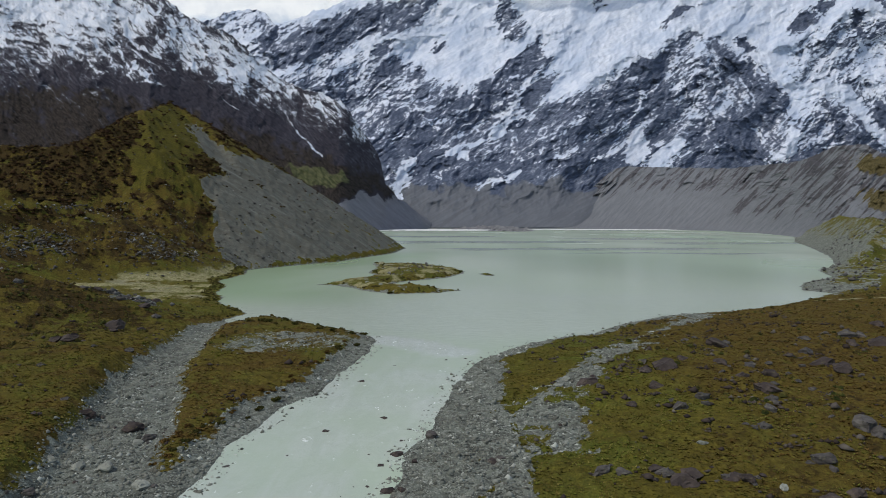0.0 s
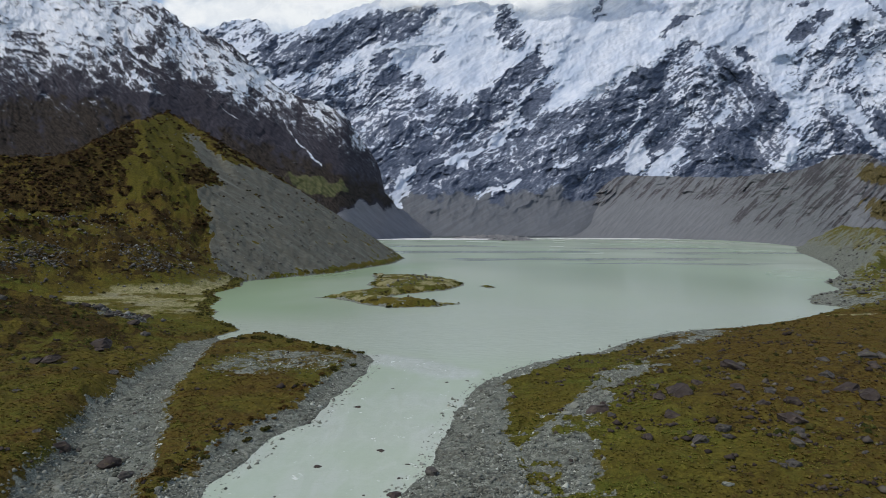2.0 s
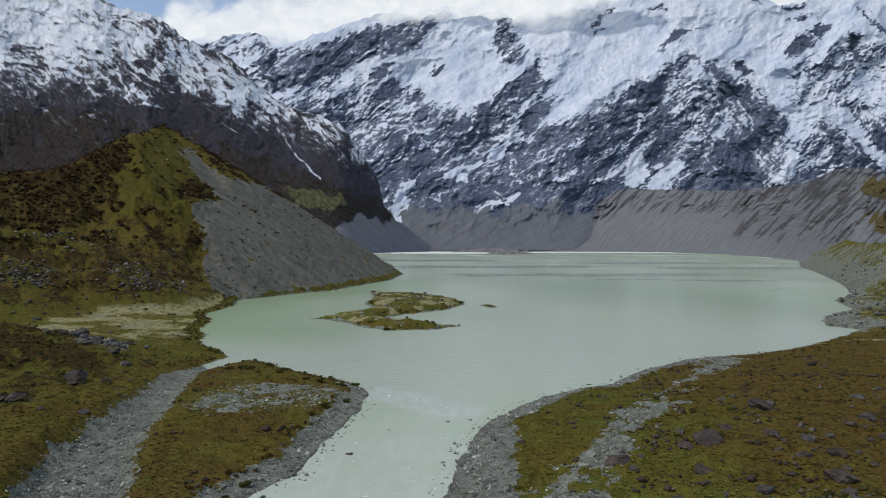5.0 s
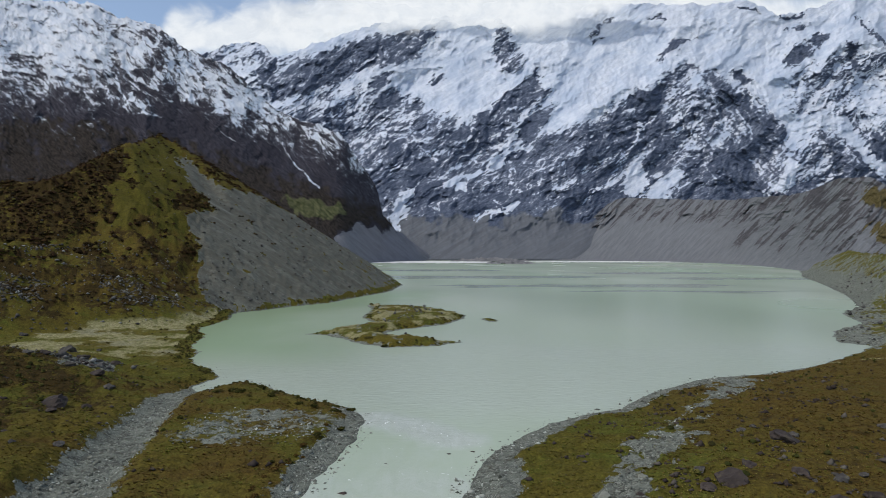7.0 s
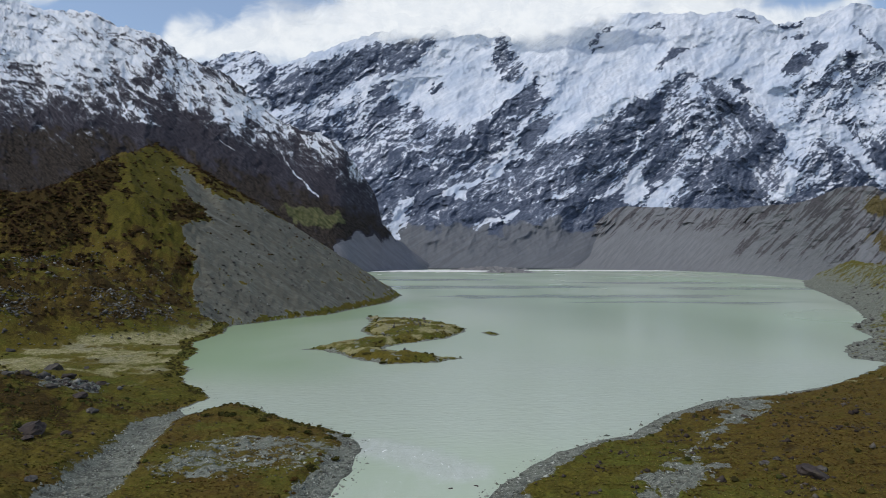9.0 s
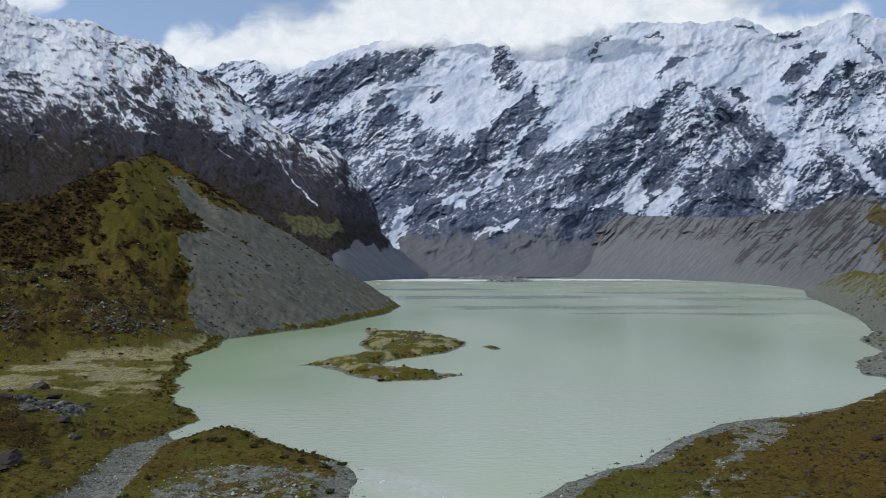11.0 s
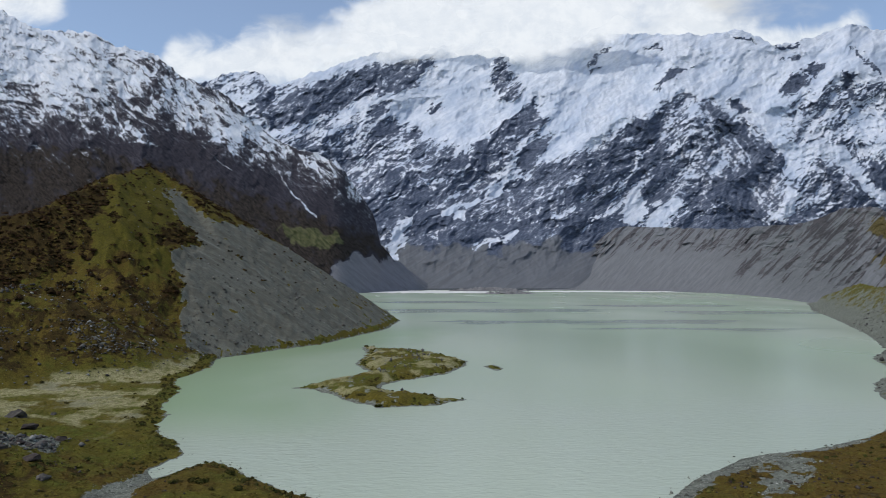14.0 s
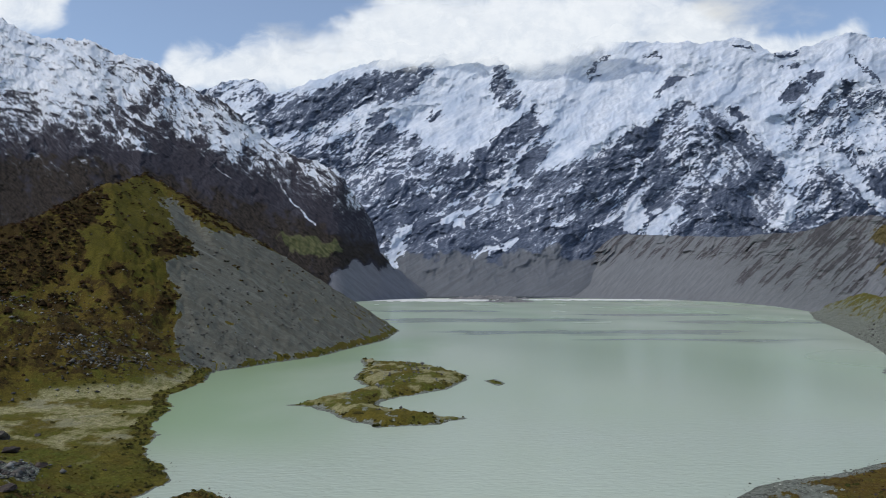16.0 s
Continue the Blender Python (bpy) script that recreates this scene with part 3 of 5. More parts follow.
def mountain_flank():
    cols, rows = 560, 300
    u1 = np.concatenate([np.linspace(-240, -10, 50), np.linspace(-8, 763, cols - 50)])
    top = along(FLANK_SKY, u1) + 4.0 * fbm(u1 / 17, u1 * 0, 5, 0.65, 105) * smooth(764, 700, u1)
    foot = along([(-300, 426), (560, 415), (680, 411), (764, 409)], u1)
    s = np.linspace(0, 1, rows)[:, None]
    u = np.repeat(u1[None], rows, 0)
    v = foot[None] + np.minimum(top - foot, -0.5)[None] * s
    near = along([(-300, 1250), (300, 1550), (600, 1850), (700, 2300), (764, 2560)], u)
    rise = along([(-300, 1000), (300, 800), (500, 650), (600, 500), (690, 240), (764, 20)], u)
    even = np.clip((foot[None] - v) / np.maximum(foot - along(FLANK_SKY, u1), 0.5)[None], 0, 1.2)
    dist = near + rise * even ** 0.9
    slope = 1.75
    big = crags(u, v, radians(-46), 2.0, 131, ((120, 1.0), (60, 1.0), (36, 0.8)))
    rock = crags(u, v, radians(-44), 2.4, 135, ((30, 0.9), (15, 0.9), (8, 1.0), (4.5, 0.9)))
    wu, wv = 10 * fbm(u / 26, v / 26, 4, 0.6, 160), 8 * fbm(u / 26, v / 26, 4, 0.6, 161)
    loose = smooth(0, 22, v + wv - along([(560, 430), (600, 352), (640, 334), (690, 342), (730, 348), (764, 356)], u + wu))
    edge = smooth(0, 0.1, s) * smooth(0, 90, 764 - u)
    rel = slope * (0.26 * big + 0.42 * rock) * (1 - 0.85 * loose) * edge
    dist = dist - rel
    lev = ledges(dist, u, v, slope, 0.5)
    line = along([(-300, 125), (120, 130), (200, 142), (300, 162), (420, 198), (520, 232), (620, 268), (700, 300)], u)
    cover = 0.77 - 0.11 * smooth(170, 230, u) * smooth(420, 350, u) + 0.06 * smooth(400, 440, u) - 0.22 * smooth(-100, -45, v - line) - 0.18 * smooth(-62, -12, v - line) - 0.32 * smooth(-34, 16, v - line) - 0.14 * smooth(15, 70, v - line) - 0.14 * smooth(190, 320, u) * smooth(-140, -100, v - line)
    cover = cover - 0.16 * smooth(230, 330, u) * smooth(90, 10, v - line) * smooth(-100, -60, v - line)
    cover = zones(u + 0.7 * wu, v + 33 + 0.7 * wv, cover + 0.09 * fbm(u / 50, v / 50, 3, 0.6, 165), FLANK_ZONES)
    p, q = (u * 0.74 + v * 0.67) / 100, (-u * 0.67 + v * 0.74) / 100
    flat = smooth(300, 200, u + 0.6 * v) * smooth(125, 70, v)
    fine_a = fbm((u + 0.25 * v) / 34 + wu / 24, (v - 0.22 * u) / 9 + wv / 20, 6, 0.68, 166)
    fine_b = fbm(p * 3.6 + wu / 24, q * 9 + wv / 20, 6, 0.72, 168)
    snow = cover + (0.15 * lev + 0.34 * (fine_a * flat + fine_b * (1 - flat))) * (0.5 + 0.5 * smooth(-0.1, 0.2, cover))
    snow = snow - 0.8 * loose
    snow = strokes(u + 0.3 * wu, v + 0.3 * wv, snow, FLANK_COVER) + 0.06 * fine_b
    green = smooth(-10, 50, v - line) * 0.7 * (1 - loose) + 0.25 * fbm(u / 30, v / 30, 3, 0.6, 170)
    green = zones(u + wu, v + 33 + wv, green, [(1.4, 9, [(500, 322), (556, 330), (604, 336), (614, 358), (576, 366), (540, 356), (514, 344)])])
    x, y, z = sight(u, v, dist)
    xb, yb, zb = x[-1:] - 30, y[-1:] + 200, z[-1:] - 60
    x, y, z = (np.concatenate(k) for k in ((x, xb), (y, yb), (z, zb)))
    ext = lambda k: np.concatenate((k, k[-1:]))
    lay = np.stack([p * 1.4, q * 1.4, 0 * p], -1)
    return sheet("mountain_flank", x, y, z, M_LEFT, {"cover": ext(snow), "loose": ext(loose), "green": ext(green)}, {"lay": ext(lay)},
                 "steep dark mountain flank powdered with fresh snow", "mountain")


mountain_flank()

# ---------------------------------------------------------------- moraine wall along the lake
WALL_SKY = [(820, 400), (880, 394), (940, 383), (1000, 360), (1050, 330), (1085, 302), (1105, 295), (1200, 297), (1290, 298), (1340, 293), (1400, 288), (1440, 276), (1480, 259),
            (1527, 256), (1568, 274), (1720, 300)]


def moraine_wall():
    cols, rows = 410, 150
    u1 = np.linspace(822, 1700, cols)
    top = along(WALL_SKY, u1) + 1.6 * fbm(u1 / 14, u1 * 0, 4, 0.6, 205)
    foot = along([(800, 408), (1000, 409), (1240, 412), (1340, 418), (1430, 426), (1500, 437), (1700, 456)], u1)
    s = np.linspace(0, 1, rows)[:, None]
    u = np.repeat(u1[None], rows, 0)
    v = foot[None] + (top - foot)[None] * s
    near = along([(800, 2500), (1000, 2480), (1240, 2050), (1340, 1600), (1430, 1150), (1500, 900), (1700, 640)], u)
    rise = along([(800, 60), (1000, 420), (1120, 650), (1300, 560), (1400, 420), (1500, 380), (1700, 420)], u)
    even = np.clip((foot[None] - v) / np.maximum(foot - along(WALL_SKY, u1), 0.5)[None], 0, 1.2)
    dist = near + rise * even ** 0.8
    p, q = (u * 0.70 - v * 0.71) / 100, (u * 0.71 + v * 0.70) / 100
    gul = smooth(0.12, 0.5, s + 0.2 * fbm(p, q * 5, 3, 0.5, 222)) * smooth(1270, 1400, u + 0.9 * (v - 340)) + 0.75 * smooth(0.5, 0.8, s) * smooth(1040, 1090, u)
    gul = gul + 0.9 * smooth(0.45, 0.9, s) * smooth(1110, 1040, u)
    slope = rise / np.maximum(foot - top, 5)[None]
    rock = crags(u, v, radians(46), 4.5, 211, ((50, 0.7), (22, 1.0), (10, 1.0), (5, 0.8)))
    rel = np.clip(slope, 0.5, 6) * rock * (0.05 + 0.62 * np.clip(gul, 0, 1)) * smooth(0, 0.15, s)
    dist = dist - rel
    streak = fbm(p * 1.3, q * 15, 6, 0.7, 225)
    loose = 1.0 - 1.0 * np.clip(gul, 0, 1) * smooth(-0.5, 0.6, streak) - 0.30 * smooth(0.2, 0.8, streak) - 0.25 * smooth(1130, 900, u)
    cover = 0 * u - 0.6
    green = strokes(u + 20 * streak, v + 8 * streak, 0.0 * u, [(1530, 290, 1590, 300, 18, 0.9), (1545, 352, 1610, 366, 20, 0.9), (1500, 408, 1600, 400, 16, 1.15)])
    x, y, z = sight(u, v, dist)
    xb, yb, zb = x[-1:] + 20, y[-1:] + 60, z[-1:] - 30
    x, y, z = (np.concatenate(k) for k in ((x, xb), (y, yb), (z, zb)))
    ext = lambda k: np.concatenate((k, k[-1:]))
    lay = np.stack([p * 2, q * 2, 0 * p], -1)
    return sheet("moraine_wall", x, y, z, M_WALL, {"cover": ext(cover), "loose": ext(loose), "green": ext(green)}, {"lay": ext(lay)},
                 "bare grey gullied gravel moraine wall above the lake", "moraine")


moraine_wall()

# ---------------------------------------------------------------- ground: shores, flats and the moraine hill
SHORE_WEST = [(-41, 764), (-46, 640), (-59, 592), (-69, 547), (-78, 509), (-96, 479), (-110, 446), (-120, 436), (-111, 394), (-110, 369), (-112, 354),
              (-101, 327), (-96, 309), (-93, 290), (-84, 272), (-83, 262), (-78, 249), (-68, 238), (-63, 226), (-66, 212), (-62, 206), (-54, 221),
              (-46, 213), (-39, 203), (-28, 194), (-22, 188), (-17, 178), (-17, 159), (-20, 139), (-22, 120), (-26, 113), (-27, 101), (-29, 93),
              (-28, 85), (-29, 70), (-33, 40), (-38, -80), (-900, -200), (-3000, 400), (-3000, 2500), (-400, 1400), (-120, 1000)]
SHORE_EAST = [(-6, 60), (-6, 75), (-5, 82), (-5, 90), (-2, 98), (-1, 107), (1, 119), (2, 129), (5, 141), (9, 153), (15, 163), (23, 174), (31, 181), (40, 187),
              (51, 203), (69, 221), (79, 227), (90, 230), (112, 243), (148, 276), (160, 292), (153, 303), (174, 342), (205, 372), (214, 396), (227, 428),
              (262, 471), (318, 580), (395, 755), (480, 960), (501, 1010), (530, 1060), (640, 1300), (1500, 1500), (3000, 900), (3000, -300), (900, -300), (-8, -80)]
SHORE_ISLAND = [(-58, 329), (-50, 326), (-42, 317), (-35, 303), (-27, 294), (-21, 287), (-12, 289), (-1, 292), (3, 299), (10, 303), (-1, 306), (-13, 314),
                (-22, 324), (-24, 336), (-19, 346), (-10, 356), (2, 368), (12, 401), (13, 418), (2, 440), (-13, 467), (-29, 467), (-41, 491),
                (-49, 491), (-42, 453), (-43, 405), (-33, 374), (-39, 361), (-48, 346)]
SHORE_ISLET = [(19, 397), (25, 403), (29, 388), (25, 379)]
CHANNEL = [(-62, 214), (-65, 196), (-61.5, 171), (-58, 150), (-54.7, 131), (-47, 106), (-42.7, 89), (-39, 78), (-38, 60), (-44, 20)]
HILL_CREST = [(-620, 420, 80), (-400, 450, 76), (-330, 470, 80), (-255, 488, 81), (-248, 530, 99), (-256, 610, 123), (-272, 715, 148), (-222, 690, 124),
              (-172, 640, 98), (-118, 645, 60), (-88, 680, 33), (-45, 762, 0)]
HILL_SPUR = [(-256, 610, 122), (-215, 530, 86), (-190, 492, 70), (-161, 490, 59), (-150, 470, 40), (-140, 440, 14)]
WEST_SPUR = [(-420, 330, 75), (-250, 360, 52), (-190, 390, 37), (-160, 365, 18)]
MOUND = [(-330, 150, 44), (-200, 175, 32), (-130, 190, 19), (-108, 198, 13), (-92, 220, 5.5), (-82, 230, 1.5)]
EAST_HILL = [(236, 402, 3), (268, 444, 9), (302, 495, 25), (375, 625, 34), (505, 905, 35), (590, 1100, 25)]
EAST_BACK = [(302, 495, 25), (420, 540, 38), (620, 640, 50), (900, 820, 80)]


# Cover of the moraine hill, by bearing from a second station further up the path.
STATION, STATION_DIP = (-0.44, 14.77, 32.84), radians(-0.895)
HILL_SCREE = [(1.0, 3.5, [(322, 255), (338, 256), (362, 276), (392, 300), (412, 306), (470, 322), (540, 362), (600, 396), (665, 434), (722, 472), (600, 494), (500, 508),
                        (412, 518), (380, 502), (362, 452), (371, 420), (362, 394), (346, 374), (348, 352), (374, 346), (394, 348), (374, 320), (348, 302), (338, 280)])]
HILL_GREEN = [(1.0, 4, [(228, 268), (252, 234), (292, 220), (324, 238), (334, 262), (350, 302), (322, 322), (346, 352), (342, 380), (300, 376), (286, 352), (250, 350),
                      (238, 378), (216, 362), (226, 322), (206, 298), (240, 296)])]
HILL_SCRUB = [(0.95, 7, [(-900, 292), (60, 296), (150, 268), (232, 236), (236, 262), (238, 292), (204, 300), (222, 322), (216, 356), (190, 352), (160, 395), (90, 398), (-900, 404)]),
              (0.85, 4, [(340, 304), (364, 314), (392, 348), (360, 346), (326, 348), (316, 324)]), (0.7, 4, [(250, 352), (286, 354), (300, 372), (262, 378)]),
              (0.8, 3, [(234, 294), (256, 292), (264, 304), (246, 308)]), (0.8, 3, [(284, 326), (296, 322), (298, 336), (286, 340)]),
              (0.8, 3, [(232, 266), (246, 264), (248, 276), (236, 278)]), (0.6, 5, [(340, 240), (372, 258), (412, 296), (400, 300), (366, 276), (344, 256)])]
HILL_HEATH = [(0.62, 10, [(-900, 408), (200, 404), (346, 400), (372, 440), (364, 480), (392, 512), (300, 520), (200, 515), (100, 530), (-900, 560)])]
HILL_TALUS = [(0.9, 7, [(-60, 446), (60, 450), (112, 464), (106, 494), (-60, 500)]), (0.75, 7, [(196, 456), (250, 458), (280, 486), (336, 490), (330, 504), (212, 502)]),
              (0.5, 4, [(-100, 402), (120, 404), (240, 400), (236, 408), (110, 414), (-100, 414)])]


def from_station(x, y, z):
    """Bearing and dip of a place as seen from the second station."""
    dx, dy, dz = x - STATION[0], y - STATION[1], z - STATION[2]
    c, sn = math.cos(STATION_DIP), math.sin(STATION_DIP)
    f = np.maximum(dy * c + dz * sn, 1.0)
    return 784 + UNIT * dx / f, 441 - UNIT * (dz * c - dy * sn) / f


def crest_height(x, y, pts, slope, power=1.0):
    best = np.full(np.shape(x), -1e3)
    for a, b in zip(pts[:-1], pts[1:]):
        d, t = seg_dist(x, y, a[0], a[1], b[0], b[1])
        best = np.maximum(best, a[2] + (b[2] - a[2]) * t - slope * d ** power)
    return best


def smax(a, b, k):
    h = np.clip(0.5 + 0.5 * (a - b) / k, 0, 1)
    return b + (a - b) * h + k * h * (1 - h)


def land(x, y):
    """Height of the ground and what covers it."""
    wob = fbm(x / 7, y / 7, 4, 0.55, 300)
    mid = fbm(x / 13, y / 13, 4, 0.6, 305)
    big = fbm(x / 45, y / 45, 4, 0.5, 310)
    sw = poly_sd(x, y, SHORE_WEST) + (0.3 + 1.1 * smooth(190, 260, y)) * wob + (0.3 + 0.5 * smooth(190, 260, y)) * mid
    se = poly_sd(x, y, SHORE_EAST) + (0.25 + 1.1 * smooth(230, 280, y)) * wob + (0.25 + 0.4 * smooth(230, 280, y)) * mid
    si = poly_sd(x, y, SHORE_ISLAND) + 1.2 * wob
    st = poly_sd(x, y, SHORE_ISLET) + 0.5 * wob
    sd = np.maximum(np.maximum(sw, se), np.maximum(si, st))
    z = np.where(sd < 0, np.maximum(-4, 0.16 * sd), 0.13 * np.minimum(sd, 6) + 0.03 * np.clip(sd - 6, 0, 40))
    # eastern bank stands up in a low terrace
    z = z + np.where(se > 0, 2.6 * smooth(8, 40, se) * smooth(60, 120, y), 0)
    z = z + np.where(se > 0, 1.6 * smooth(2, 14, se) * smooth(70, 110, x) * smooth(200, 240, y), 0)
    z = z + np.where(si > 0, 1.5 * smooth(1, 9, si), 0)
    z = z + np.where((sw > 0) & (y < 260), 0.7 * smooth(2, 7, sw), 0)
    step = x + 70 + 0.42 * (y - 150) + 3 * mid
    z = z + np.where((sw > 0) & (x < -45), 1.5 * smooth(4, -5, step) * smooth(215, 180, y), 0)
    ch = line_dist(x, y, CHANNEL)
    chw = along([(60, 6.6), (90, 6.0), (106, 6.1), (131, 5.2), (171, 4.0), (205, 2.7), (215, 2.2), (260, 1.8)], y) + 0.9 * wob
    inch = 1 - smooth(chw - 2.0, chw + 3.5, ch)
    z = np.where(sw > 0, z * (1 - inch) + inch * np.minimum(z, 0.28 + 0.12 * wob), z)
    edge = along([(410, -112), (440, -136), (470, -146), (500, -153), (527, -158), (560, -172), (600, -186), (650, -210), (690, -235)], y)
    face = smooth(-3, 5, x - edge + 4 * big + 12 * mid + 5 * wob) * smooth(425, 450, y) * np.where(sw > 0, 1, 0)
    rise = smax(crest_height(x, y, HILL_CREST, 0.60), crest_height(x, y, HILL_SPUR, 0.62), 8)
    rise = smax(rise, crest_height(x, y, WEST_SPUR, 0.5), 10)
    rise = smax(rise, crest_height(x, y, MOUND, 0.34), 5)
    rise = np.minimum(rise, 0.6 + 0.66 * np.maximum(sw, 0)) + (2.2 * big + 1.6 * mid + 0.8 * wob) * smooth(2, 20, rise) * (1 - 0.88 * face) * (1 - 0.65 * smooth(-160, -140, x + 0.45 * (y - 520) * (y > 520) * -1))
    east = smax(crest_height(x, y, EAST_HILL, 0.55), crest_height(x, y, EAST_BACK, 0.4), 4) + (2.5 * big + 1.2 * wob)
    z = np.where(sw > 0, smax(z, rise, 2.5), z)
    z = np.where(se > 0, smax(z, np.minimum(east, 0.3 + 0.8 * np.maximum(se, 0)), 2.0), z)
    dry = smooth(-0.5, 1.5, sd)
    z = z + dry * (0.3 + 0.7 * smooth(1, 7, sd)) * (0.36 * wob + 0.30 * fbm(x / 2.4, y / 2.4, 3, 0.6, 320)) * (1 - 0.75 * np.maximum(inch, 0)) * (1 - 0.8 * face)
    # --- cover
    west_bank = [(-20, 184), (-17, 178), (-17, 159), (-20, 139), (-22, 120), (-26, 113), (-27, 101), (-29, 93), (-28, 85), (-29, 70), (-33, 40), (-38, -80)]
    grav = np.where(sw > -3, 1 - smooth(3.2, 6.4, line_dist(x, y, west_bank) + 2.0 * mid + 0.9 * smooth(115, 88, y)), 0)
    east_w = along([(60, 16), (90, 15), (105, 12), (120, 8.5), (135, 7), (150, 5.5), (175, 4.2), (230, 3.5)], y)
    grav = np.where((se > -3) & (y < 240), np.maximum(grav, 1 - smooth(-1.2, 1.8, se + 1.6 * mid - east_w)), grav)
    east_bar = [(60, 219), (80, 216), (66, 198), (54, 180), (40, 154), (31, 136), (16, 112), (10, 90)]
    bar_w = along([(90, 5.5), (115, 4.2), (136, 3.0), (154, 1.8), (180, 1.2), (198, 2.4), (212, 5.5), (225, 7)], y)
    grav = np.where(se > 0, np.maximum(grav, 1 - smooth(-2.5, 3.2, line_dist(x, y, east_bar) + 4.5 * mid + 2.2 * wob - bar_w)), grav)
    grav = grav - np.where((se > 6) & (y < 240), 0.7 * smooth(0.22, 0.5, fbm(x / 5, y / 8, 4, 0.6, 356)) * smooth(6, 10, se), 0)
    grav = np.maximum(grav, np.where(sw > 0, inch, 0))
    isle = [(0.52, 4.5, [(-51, 158), (-50, 173), (-44, 180), (-30, 178), (-17, 175), (-20, 163), (-30, 152), (-42, 148), (-49, 150)])]
    grav = np.maximum(grav, np.where(sw > 0, zones(x + 2 * mid, y + 3 * wob, 0 * x, isle) + 0.25 * wob * zones(x, y, 0 * x, isle), 0))
    grav = np.where((sd < 0.6), np.maximum(grav, 0.7), grav)
    grav = np.where((np.maximum(si, st) > -1), np.maximum(grav, 0.75 * (1 - smooth(0.6, 3.6, np.maximum(si, st) + 1.5 * mid))), grav)
    grav = np.where(si > 2, np.maximum(grav, 0.5 * smooth(0.1, 0.6, fbm(x / 8, y / 16, 4, 0.6, 386))), grav)
    knoll = [(-150, 206), (-122, 206), (-104, 210), (-94, 214)]
    grav = np.maximum(grav, np.where(sw > 0, (0.95 - smooth(5, 13, line_dist(x, y, knoll) + 5 * mid)) * smooth(3, 5, z), 0))
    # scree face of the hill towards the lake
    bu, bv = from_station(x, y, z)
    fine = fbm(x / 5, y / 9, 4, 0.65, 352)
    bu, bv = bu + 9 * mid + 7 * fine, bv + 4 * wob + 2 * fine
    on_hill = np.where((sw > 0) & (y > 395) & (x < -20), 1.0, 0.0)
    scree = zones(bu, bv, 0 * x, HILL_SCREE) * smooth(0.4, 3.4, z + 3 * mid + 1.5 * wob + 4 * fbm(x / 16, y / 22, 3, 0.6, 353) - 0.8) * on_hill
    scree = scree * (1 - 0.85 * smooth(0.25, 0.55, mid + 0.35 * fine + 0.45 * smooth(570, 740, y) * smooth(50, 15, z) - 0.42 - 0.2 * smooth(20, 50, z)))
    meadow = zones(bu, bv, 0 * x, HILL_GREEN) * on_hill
    grav = np.maximum(grav, np.where(sw > 0, scree, 0))
    grav = np.maximum(grav, np.where(se > 0, (0.10 + 0.38 * smooth(-0.3, 0.4, fbm(x / 9, y / 22, 4, 0.65, 350)) + 0.5 * smooth(24, 5, se + 6 * mid) + 0.25 * smooth(430, 500, y) * smooth(60, 25, se)) * smooth(258, 300, y) * smooth(45, 25, z), 0))
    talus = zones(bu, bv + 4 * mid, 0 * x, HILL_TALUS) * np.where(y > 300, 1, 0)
    grav = np.maximum(grav, np.where(sw > 0, talus * (0.26 + 0.26 * smooth(-0.2, 0.5, fine)), 0))
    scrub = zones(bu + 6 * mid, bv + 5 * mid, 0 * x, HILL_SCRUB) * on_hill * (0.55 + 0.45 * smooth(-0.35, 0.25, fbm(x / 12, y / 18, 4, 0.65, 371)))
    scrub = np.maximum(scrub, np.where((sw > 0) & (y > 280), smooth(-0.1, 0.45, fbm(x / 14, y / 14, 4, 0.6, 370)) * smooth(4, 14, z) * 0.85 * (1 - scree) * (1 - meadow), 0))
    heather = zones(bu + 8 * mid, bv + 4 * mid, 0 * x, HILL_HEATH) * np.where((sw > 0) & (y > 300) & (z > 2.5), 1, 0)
    scrub = np.maximum(scrub, heather * (0.35 + 0.65 * smooth(-0.4, 0.3, fbm(x / 9, y / 16, 4, 0.65, 373))))
    thicket = [(-135, 184), (-112, 188), (-98, 189), (-87, 187)]
    scrub = np.maximum(scrub, np.where(sw > 0, 0.9 - smooth(2.5, 7, line_dist(x, y, thicket) + 2 * mid), 0))
    bank = smooth(218, 200, y)
    heath = smooth(0.12, 0.36, fbm(x / 4.5, y / 4.5, 4, 0.6, 392) + 0.35 * big)
    scrub = np.maximum(scrub, np.where((se > 6) & (y < 262), 0.5 * heath * smooth(12, 45, x + 6 * mid), 0))
    scrub = np.maximum(scrub, np.where((sw > 2) & (y < 262), 0.3 * heath + bank * smooth(-64, -84, x + 3 * mid - 0.1 * (y - 180)) * (0.2 + 0.5 * smooth(-0.2, 0.35, fbm(x / 10, y / 14, 4, 0.6, 394))), 0))
    pale = (1 - smooth(0.55, 1.25, np.hypot((x + 122) / 46, (y - 325) / 112) + 0.4 * mid)) * 0.95 * np.where(sw > 6, 1, 0) * smooth(7, 3, z)
    pale = pale * (0.25 + 0.75 * smooth(-0.3, 0.25, fbm(x / 22, y / 20, 5, 0.65, 387)))
    pale = np.maximum(pale, np.where(si > 2.5, smooth(0.0, 0.5, fbm(x / 12, y / 18, 3, 0.5, 380) + 0.12) * 0.8, 0))
    pale = np.maximum(pale, np.where(se > 0, smooth(-0.1, 0.5, fbm(x / 11, y / 11, 3, 0.6, 385)) * 0.55 * smooth(280, 320, y), 0))
    path = [(124, 252), (131, 243), (142, 228), (165, 205), (200, 180)]
